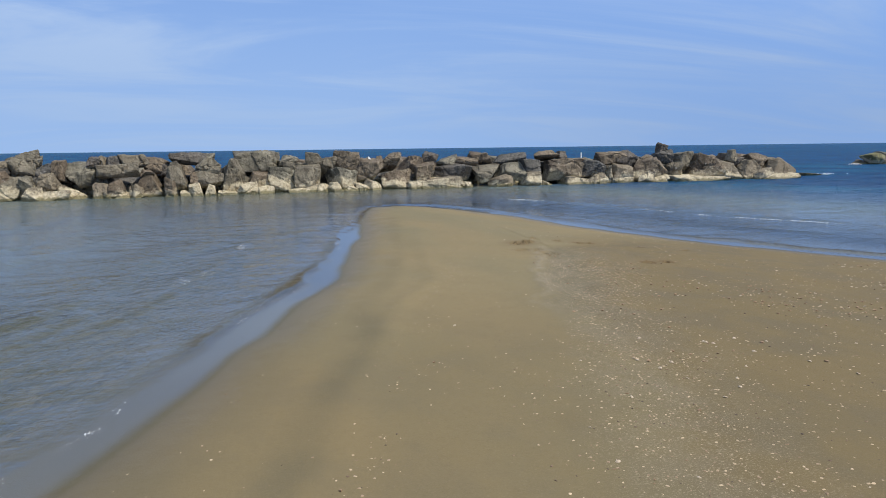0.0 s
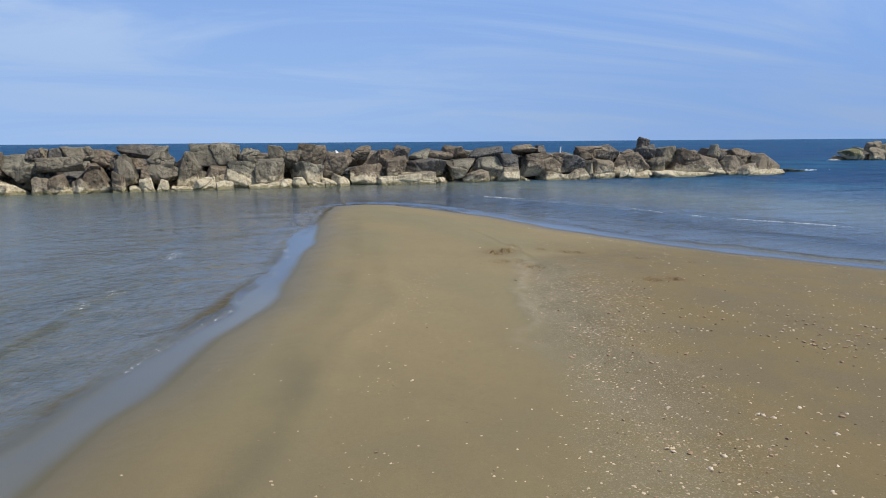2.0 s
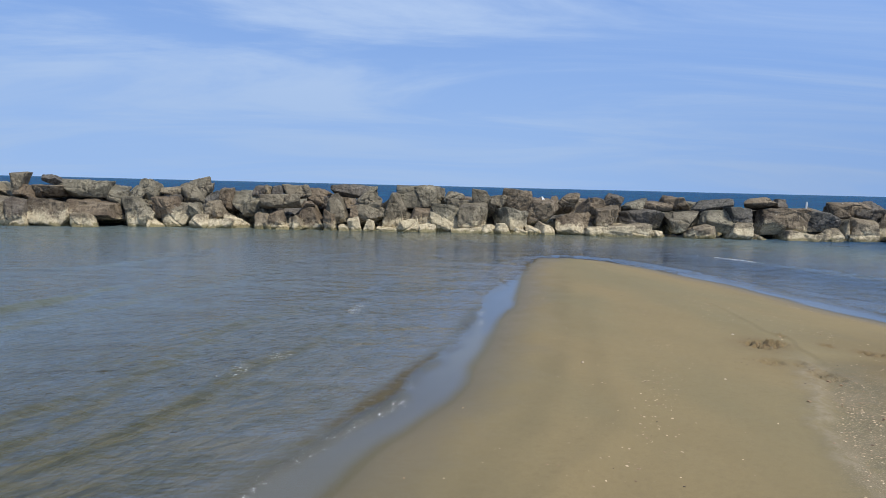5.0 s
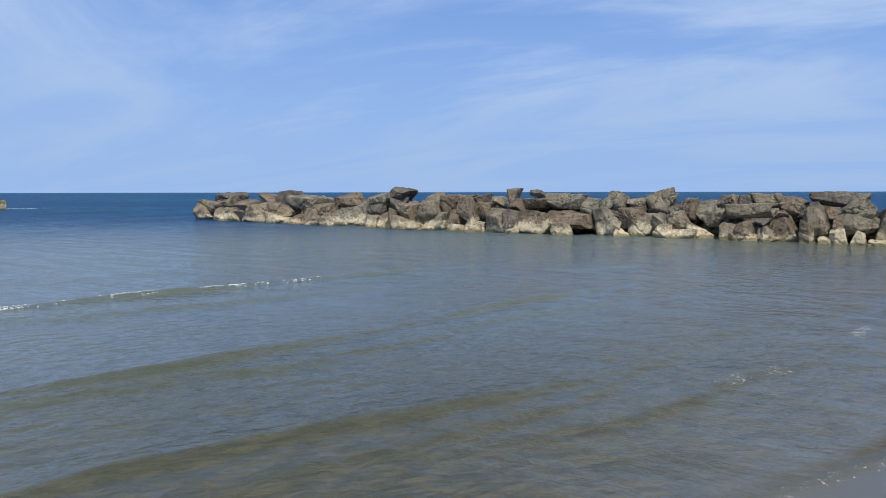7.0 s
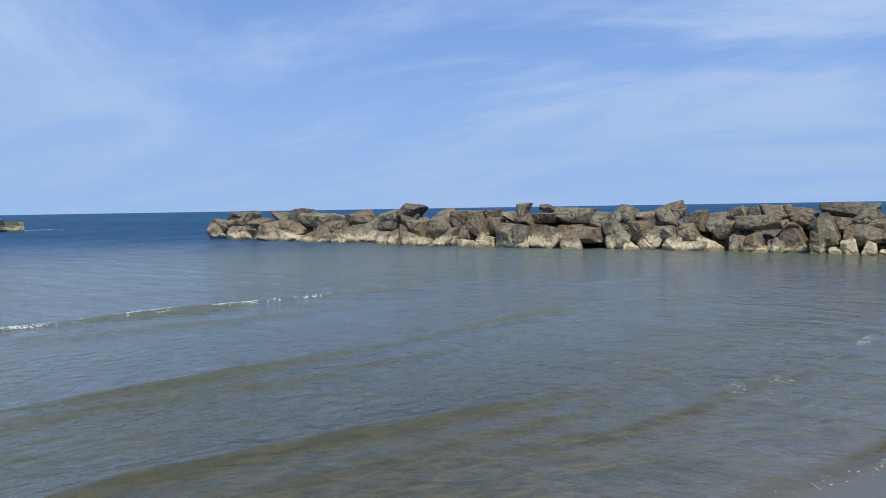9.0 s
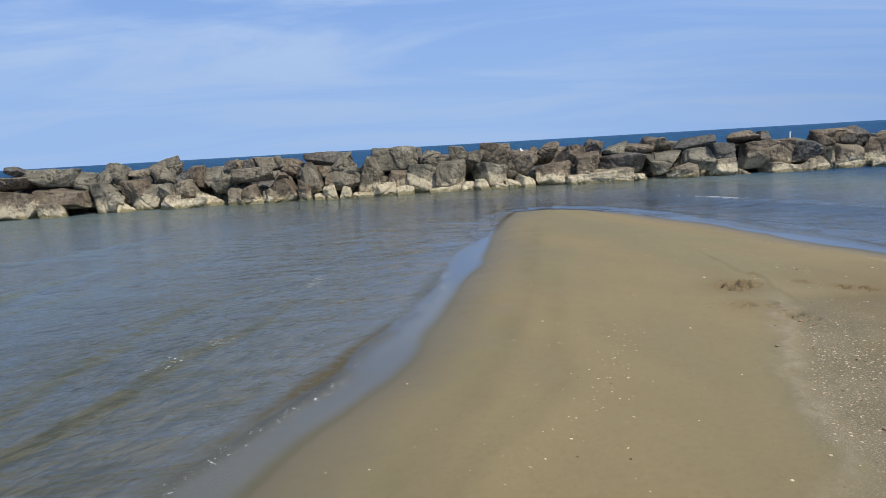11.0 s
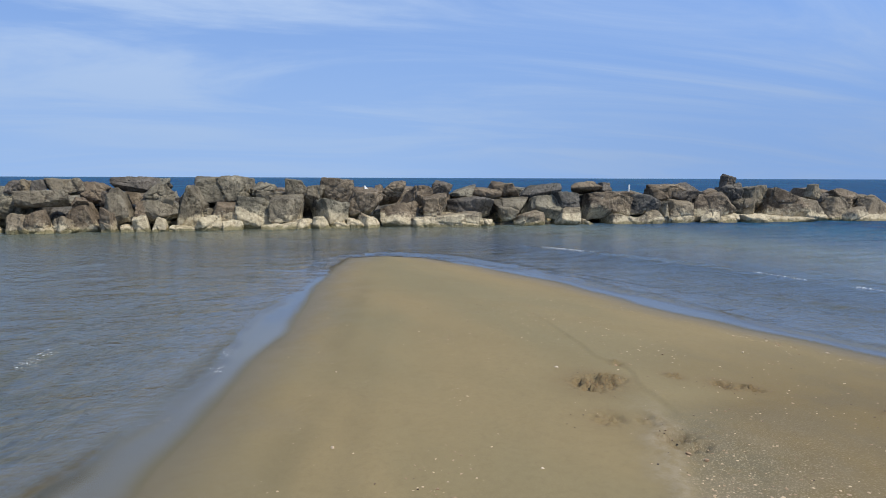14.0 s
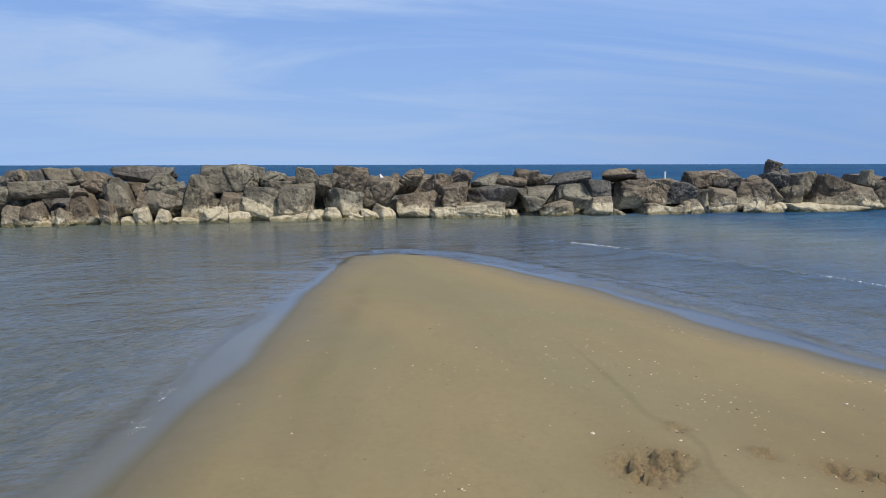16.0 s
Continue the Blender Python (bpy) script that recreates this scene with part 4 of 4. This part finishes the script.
boulder(47.01, 40.45, 0.20, 1.73, 1.39, 1.11, PALE, BLOCK)
boulder(49.30, 41.66, 0.81, 1.75, 1.40, 0.94, GREY, ROUND)
boulder(49.18, 40.59, 0.21, 1.53, 1.22, 1.12, BROWN, ROUND)
boulder(51.53, 41.69, 0.84, 1.85, 1.48, 0.95, GREY, ROUND)
boulder(50.82, 40.53, 0.23, 1.97, 1.58, 1.16, PALE, BLOCK)
boulder(39.95, 41.00, 0.02, 1.35, 1.10, 0.62, AWASH, ROUND)

rubble(16, 52, 84, east_line, (-0.3, 0.5), 0.10, 0.35, (GREY, PALE, BROWN), 4, (1.4, 2.0))
rubble(16, 52, 84, east_line, (0.9, 1.7), 0.65, 0.95, (GREY, PALE, BROWN), 4, (1.3, 1.8))
rubble(20, 45, 84, east_line, (2.2, 3.8), 0.1, 0.5, (GREY, DARK, BROWN), 3, (1.4, 2.0))

current[0] = breakwater("far breakwater of weathered tan boulders beyond a gap of open water")
boulder(-76.78, 17.04, 1.09, 1.20, 1.11, 1.53, GREY, ROUND)
boulder(-76.78, 18.07, 1.02, 1.20, 1.40, 1.23, GREY, ROUND)
boulder(-76.98, 18.67, 1.01, 1.20, 1.42, 1.24, DARK, BLOCK)
boulder(-76.58, 19.50, 0.87, 1.20, 1.44, 0.98, BROWN, ROUND)
boulder(-75.98, 19.66, 0.98, 1.20, 1.08, 1.29, PALE, ROUND)
boulder(-76.18, 20.60, 0.52, 1.20, 1.20, 1.75, BROWN, ROUND)
boulder(-76.12, 22.01, 0.50, 1.55, 1.70, 1.60, PALE, BLOCK)
boulder(-77.19, 21.91, 1.22, 1.22, 1.53, 1.01, GREY, ROUND)
boulder(-75.68, 20.25, 0.09, 1.20, 1.36, 0.89, PALE, ROUND)
boulder(-76.00, 23.59, 0.40, 1.25, 1.57, 1.50, BROWN, ROUND)
boulder(-76.00, 24.80, 0.28, 1.25, 1.56, 1.26, GREEN, BLOCK)
boulder(-75.68, 16.89, 0.15, 1.21, 1.51, 1.00, PALE, SLAB)
boulder(-75.78, 18.13, 0.17, 1.20, 1.13, 1.03, PALE, ROUND)
boulder(-75.78, 19.14, 0.16, 1.20, 1.33, 1.02, PALE, ROUND)
boulder(-76.40, 15.55, 0.70, 1.24, 1.56, 2.10, BROWN, ROUND)
boulder(-76.98, 15.06, 1.40, 1.20, 1.22, 0.93, GREY, ROUND)
boulder(-76.45, 13.72, 0.71, 1.63, 2.04, 2.11, GREY, ROUND)
boulder(-76.98, 13.87, 1.41, 1.20, 1.35, 0.92, DARK, ROUND)

rubble(10, -79, -76, lambda x: 6.0, (-2.0, 8.5), 0.1, 0.4, (PALE, BROWN, GREY), 4, (1.6, 2.2))
rubble(14, -82, -78, lambda x: 6.0, (-1.0, 18.0), 0.2, 0.6, (GREY, BROWN, DARK), 3, (1.5, 2.2))


# ---- foam where the swell meets the rocks, and a white upright ----
def foam(x, y, length, width, turn, count, seed):
    """Broken white water: many small flat bubbles in one sheet of lumps."""
    r = np.random.RandomState(seed)
    v, f = BALLS[2]
    co, faces = [], []
    for i in range(count):
        u, w = r.normal() * length * 0.3, r.normal() * width * 0.3
        s = r.uniform(0.010, 0.045)
        cx, cy = x + u * math.cos(turn) - w * math.sin(turn), y + u * math.sin(turn) + w * math.cos(turn)
        p = v * np.array((s * r.uniform(1, 2.4), s, s * 0.5)) + np.array((cx, cy, 0.012 + abs(r.normal()) * 0.02))
        faces += [[k + len(co) for k in g] for g in f]
        co += p.tolist()
    me = bpy.data.meshes.new("foam")
    me.from_pydata(co, [], faces)
    me.polygons.foreach_set("use_smooth", np.ones(len(me.polygons), dtype=bool))
    me.materials.append(FOAM)
    return tagged(new("foam", me), "thin white foam broken up on the sea surface", "foam", kind="stuff")


foam(23.9, 28.3, 2.4, 0.5, 0.1, 45, 51)
foam(38.9, 40.4, 0.9, 0.5, 0.0, 70, 52)
foam(-76.6, 27.2, 1.2, 3.2, 0.0, 60, 53)


def crest_foam(line, spans, count, seed, size):
    """Broken white water riding on the crest of a running wave."""
    r = np.random.RandomState(seed)
    v, f = BALLS[1]
    k = [c[0] for c in CRESTS].index(line)
    p = np.array(line, dtype=float)
    p = p[::-1] if p[0, 0] > -1 else p
    tries = 40 * count
    x = r.uniform(p[:, 0].min() - 0.5, p[:, 0].max() + 0.5, tries)
    y = np.interp(x, p[:, 0], p[:, 1]) if p[0, 0] < p[-1, 0] else np.interp(x, p[::-1, 0], p[::-1, 1])
    y = y + r.uniform(-0.8, 0.8, tries)
    off, along = from_line(x, y, line)
    off = off + 0.16 * value_noise(x * 0.7, y * 0.7, 80 + k) + 0.05 * value_noise(x * 2.3, y * 2.3, 90 + k)
    dense = sum(np.exp(-((along - (a + b) / 2) / (0.4 * (b - a))) ** 4) for a, b in spans)
    dense = np.clip(dense, 0, 1) * np.clip(0.35 + 1.3 * value_noise(x * 4.1, y * 4.1, seed + 1) + 0.5 * value_noise(x * 1.3, y * 1.3, seed + 2), 0, 1)
    face = CRESTS[k][2]
    keep = (off < 0.04) & (off > -0.75 * face) & (r.uniform(size=tries) < dense)
    x, y = x[keep][:count], y[keep][:count]
    z = water_height(x, y)
    co, faces = [], []
    for px, py, pz in zip(x, y, z):
        s = size * (0.35 + r.uniform() ** 3)
        blob = v * np.array((s * r.uniform(0.8, 2), s * r.uniform(0.8, 2), s * 0.5)) + np.array((px, py, pz + 0.2 * s))
        faces += [[i + len(co) for i in g] for g in f]
        co += blob.tolist()
    me = bpy.data.meshes.new("foam")
    me.from_pydata(co, [], faces)
    me.polygons.foreach_set("use_smooth", np.ones(len(me.polygons), dtype=bool))
    me.materials.append(FOAM)
    return tagged(new("foam", me), "white foam breaking along the crest of a small wave", "foam", kind="stuff")


crest_foam(FAR_WAVE, [(0.40, 0.66), (0.10, 0.36)], 900, 54, 0.011)
crest_foam(CRESTS[4][0], [(0.36, 0.52), (0.80, 0.90), (0.30, 0.62)], 800, 56, 0.010)
crest_foam(CRESTS[3][0], [(0.45, 0.60), (0.78, 0.92)], 160, 58, 0.005)


def swash_froth():
    """A broken thread of bubbles along the last little wave on the lagoon side."""
    r = np.random.RandomState(61)
    v, f = BALLS[1]
    co, faces = [], []
    x, y = r.uniform(-6.5, -2.4, 120000), r.uniform(3.0, 15.0, 120000)
    d = -shore_distance(x, y)
    off = swash_edge(x, y, d)
    keep = (np.abs(off + 0.05 + r.normal(size=120000) * 0.02) < 0.022) & (0.6 * value_noise(x * 0.55 + 3, y * 0.55, 62) + 0.6 * value_noise(x * 6, y * 6, 63) + 0.7 * np.exp(-((y - 7.3) / 0.7) ** 2) > 0.35)
    x, y = x[keep][:1600], y[keep][:1600]
    z = water_height(x, y)
    for px, py, pz in zip(x, y, z):
        s = 0.0012 + 0.0026 * r.uniform() ** 3
        p = v * np.array((s * r.uniform(1, 2), s * r.uniform(1, 2), s * 0.6)) + np.array((px, py, pz + 0.001))
        faces += [[k + len(co) for k in g] for g in f]
        co += p.tolist()
    me = bpy.data.meshes.new("foam")
    me.from_pydata(co, [], faces)
    me.materials.append(FOAM)
    return tagged(new("foam", me), "thread of white froth along the lapping water edge", "foam", kind="stuff")


swash_froth()


# post shape standing in for a small white thing of unknown kind
def marker_stake():
    bm = bmesh.new()
    bmesh.ops.create_cone(bm, cap_ends=True, segments=14, radius1=0.035, radius2=0.03, depth=0.46)
    bmesh.ops.bevel(bm, geom=[e for e in bm.edges if e.is_boundary or len(e.link_faces) == 2 and e.calc_face_angle(0) > 1], offset=0.012, segments=2, affect="EDGES")
    me = bpy.data.meshes.new("marker_stake")
    bm.to_mesh(me)
    bm.free()
    me.materials.append(PAINT)
    ob = new("marker_stake", me)
    ob.matrix_world = pose(9.23, 27.2, 1.13, 2, 3, 0)
    return tagged(ob, "short white upright thing among the breakwater boulders", "marker")


marker_stake()


def small_wedge():
    """A white wedge added for a small unidentified white thing, thicker at its foot."""
    bm = bmesh.new()
    outline = [(-0.04, -0.09), (0.08, -0.09), (0.06, -0.03), (0.0, 0.02), (-0.05, 0.08), (-0.08, 0.06)]
    front = [bm.verts.new((x, -0.02 - 0.01 * (z < 0), z)) for x, z in outline]
    rear = [bm.verts.new((x, 0.02, z)) for x, z in outline]
    bm.faces.new(front)
    bm.faces.new(rear[::-1])
    for k in range(len(outline)):
        j = (k + 1) % len(outline)
        bm.faces.new((front[j], front[k], rear[k], rear[j]))
    bmesh.ops.bevel(bm, geom=list(bm.edges), offset=0.006, segments=2, affect="EDGES")
    bmesh.ops.recalc_face_normals(bm, faces=bm.faces)
    me = bpy.data.meshes.new("board_scrap")
    bm.to_mesh(me)
    bm.free()
    me.materials.append(PAINT)
    ob = new("board_scrap", me)
    ob.matrix_world = pose(-0.43, 27.0, 1.24, -12, 6, 10)
    return tagged(ob, "small white wedge-shaped thing between the boulders", "scrap")


small_wedge()


# ---- shells, pebbles and crumbs on the sand ----
def on_sand(x, y):
    return float(sand_height(np.array([x]), np.array([y]))[0])


def scatter(count, x0, x1, y0, y1, chance, seed):
    r = np.random.RandomState(seed)
    out = []
    while len(out) < count:
        x, y = r.uniform(x0, x1, 4000), r.uniform(y0, y1, 4000)
        keep = (r.uniform(size=4000) < chance(x, y)) & (shore_distance(x, y) > 0.15)
        out += list(zip(x[keep], y[keep]))
    out = np.array(out[:count])
    return out[:, 0], out[:, 1], r


def strand(x, y):
    """The line of shells left by the last tide on the seaward edge."""
    d = shore_distance(x, y) - 0.55 - 0.15 * value_noise(x * 1.3, y * 1.3, 22)
    left = shore_distance(x, y) - 1.55 - 0.2 * value_noise(x * 0.9, y * 0.9, 26)
    wrack = 0.30 * np.exp(-(left / 0.13) ** 2) * (x < -1.2) * (y < 15) * np.clip(0.3 + value_noise(x * 1.7, y * 1.7, 27), 0, 1)
    return wrack + 0.45 * np.exp(-(d / 0.10) ** 2) * (x > 0.2) * (y < 13) * np.clip(0.4 + value_noise(x * 2, y * 2, 23), 0, 1)


def litter_chance(x, y):
    line = np.interp(y, (0.0, 2.6, 5.8, 7.0, 8.3), (-4.1, -3.2, -1.95, -1.45, -0.95))
    right = np.clip((x - line + 0.5) / 0.8, 0, 1)
    clump = np.clip(0.6 + 0.9 * value_noise(x * 1.6, y * 1.6, 21), 0.05, 1)
    return clump * (0.015 + 0.11 * right * np.clip((8.5 - y) / 3, 0.3, 1)) + np.interp(y, (1.0, 4.5, 6.0, 8.2), (0.30, 0.5, 1.3, 1.3)) * clump * hash_amount(x, y) ** 1.3 + strand(x, y)


def upper_chance(x, y):
    """Larger shells and stones lie loose on the coarse sand above the strip."""
    line = np.interp(y, (0.0, 2.6, 5.8, 7.0, 8.3), (-4.1, -3.2, -1.95, -1.45, -0.95))
    clump = np.clip(0.15 + 1.3 * value_noise(x * 1.1, y * 1.1, 43), 0.03, 1)
    return clump * np.clip((x - line - 0.4) / 0.8, 0, 1) * np.clip((7.6 - y) / 3.0, 0, 1)


def bits(name, count, small, large, flat, chance, box, seed, material, label):
    """Many tiny chips in one mesh, each a squashed irregular lump lying on the sand."""
    x, y, r = scatter(count, *box, chance, seed)
    z = sand_height(x, y)
    ring = [(math.cos(k * math.pi / 3), math.sin(k * math.pi / 3)) for k in range(6)]
    shape = np.array([(u, v, 0) for u, v in ring] + [(0.72 * u, 0.72 * v, 0.75) for u, v in ring] + [(0, 0, 1)], dtype=float)
    tri = np.array([(k, (k + 1) % 6, 6 + (k + 1) % 6) for k in range(6)] + [(k, 6 + (k + 1) % 6, 6 + k) for k in range(6)]
                   + [(6 + k, 6 + (k + 1) % 6, 12) for k in range(6)])
    m = len(shape)
    size = small + (large - small) * r.uniform(size=count) ** 4
    a = r.uniform(0, 6.28, count)
    co = np.zeros((count, m, 3))
    jig = np.tile(r.uniform(0.6, 1.3, (count, 6)), (1, 3))[:, :m]
    px, py = shape[None, :, 0] * jig, shape[None, :, 1] * jig * r.uniform(0.5, 0.95, (count, 1))
    co[:, :, 0] = x[:, None] + size[:, None] * (px * np.cos(a)[:, None] - py * np.sin(a)[:, None])
    co[:, :, 1] = y[:, None] + size[:, None] * (px * np.sin(a)[:, None] + py * np.cos(a)[:, None])
    co[:, :, 2] = z[:, None] - 0.002 + size[:, None] * flat * shape[None, :, 2] + 0.25 * px * size[:, None] * r.uniform(-1, 1, (count, 1))
    faces = (tri[None] + m * np.arange(count)[:, None, None]).reshape(-1, 3)
    me = bpy.data.meshes.new(name)
    me.from_pydata(co.reshape(-1, 3).tolist(), [], faces.tolist())
    me.materials.append(material)
    return tagged(new(name, me), label, "shells", kind="stuff")


NEAR = (-5.5, 4.0, 1.2, 13.0)
bits("shell_fragments", 22000, 0.0032, 0.0125, 0.42, litter_chance, NEAR, 31, BITS, "broken white and tan shell fragments strewn over sand")
def print_shade_chance(x, y):
    near = np.zeros(x.shape)
    for px, py, r, deep in PRINTS:
        near = np.maximum(near, np.exp(-(((x - px) ** 2 + (y - py) ** 2) / (1.3 * r) ** 2)) * deep * 30)
    return np.clip(near, 0, 1) + 0.02 * np.clip((10.5 - y) / 2, 0, 1) * (x > -1.4)


# dark chips added for the small shadows in the trampled sand
bits("sand_clods", 700, 0.002, 0.008, 0.8, print_shade_chance, (-1.6, 1.4, 6.6, 10.8), 33, CRUMBS, "dark specks standing in for small shadows in the trampled sand")
bits("shell_chips", 1000, 0.005, 0.015, 0.5, lambda x, y: upper_chance(x, y) + 0.25 * litter_chance(x, y), (-4.5, 3.2, 1.6, 9.5), 35, BITS, "larger chips of white and tan shell on the coarse sand")
bits("dark_grit", 500, 0.004, 0.012, 0.7, upper_chance, (-4.5, 3.2, 1.6, 9.0), 36, CRUMBS, "dark grit and bits of wood lying on coarse sand")
bits("dark_crumbs", 2600, 0.003, 0.010, 0.7, litter_chance, NEAR, 32, CRUMBS, "small dark crumbs of shell and weed on sand")


def shell_mesh(r):
    """A ribbed cockle half, hollow side down."""
    bm = bmesh.new()
    rings, spokes = 5, 13
    rows = []
    for i in range(rings + 1):
        u = i / rings
        row = []
        for j in range(spokes):
            a = math.pi * (0.08 + 0.84 * j / (spokes - 1))
            rib = 1 + (0.05 if j % 2 else -0.02) * u
            row.append(bm.verts.new((math.cos(a) * u * rib, (math.sin(a) * 1.15 * u - 0.5) * rib, 0.55 * math.sqrt(max(0, 1 - u ** 2.2)) * (0.5 + 0.5 * math.sin(a)))))
        rows.append(row)
    for p, q in zip(rows, rows[1:]):
        for j in range(spokes - 1):
            bm.faces.new((p[j], p[j + 1], q[j + 1], q[j]))
    bmesh.ops.remove_doubles(bm, verts=bm.verts, dist=0.001)
    bmesh.ops.scale(bm, vec=(r, r, r), verts=bm.verts)
    bmesh.ops.solidify(bm, geom=bm.faces, thickness=r * 0.1)
    me = bpy.data.meshes.new("seashell")
    bm.to_mesh(me)
    bm.free()
    me.materials.append(SHELL)
    me.polygons.foreach_set("use_smooth", np.ones(len(me.polygons), dtype=bool))
    return me


def place_shells():
    meshes = [shell_mesh(r) for r in (0.008, 0.012, 0.017)]
    x, y, r = scatter(110, -4.5, 3.0, 1.6, 10.5, litter_chance, 41)
    x2, y2, r = scatter(180, -3.5, 3.0, 1.6, 8.5, upper_chance, 44)
    x, y = np.concatenate([x, x2]), np.concatenate([y, y2])
    for i in range(290):
        ob = new("seashell", meshes[i % 3])
        ob.matrix_world = pose(x[i], y[i], on_sand(x[i], y[i]) - 0.002, r.uniform(-15, 15), r.uniform(-15, 15), r.uniform(0, 360))
        tagged(ob, "small bleached ribbed seashell half lying on sand", "shell", "seashells on the sand")


def place_pebbles():
    meshes = []
    for size in (0.006, 0.010, 0.014):
        me = rock_mesh(size * 2.2, size * 1.7, size * 1.2, ROUND, 3)
        v = np.array([p.co[:] for p in me.vertices])
        lo, hi = v.min(axis=0), v.max(axis=0)
        v = (v - (lo + hi) / 2) / (hi - lo) * np.array((size * 2.2, size * 1.7, size * 1.2))
        me.vertices.foreach_set("co", v.ravel())
        me.materials.append(STONE)
        meshes.append(me)
    x, y, r = scatter(90, -4.5, 3.0, 1.6, 10.5, litter_chance, 42)
    x2, y2, r = scatter(170, -3.5, 3.0, 1.6, 8.5, upper_chance, 45)
    x, y = np.concatenate([x, x2]), np.concatenate([y, y2])
    for i in range(260):
        ob = new("pebble", meshes[i % 3])
        ob.matrix_world = pose(x[i], y[i], on_sand(x[i], y[i]) + 0.003, 0, 0, r.uniform(0, 360))
        tagged(ob, "small dark brown pebble lying on sand", "pebble", "pebbles on the sand")


place_shells()
place_pebbles()
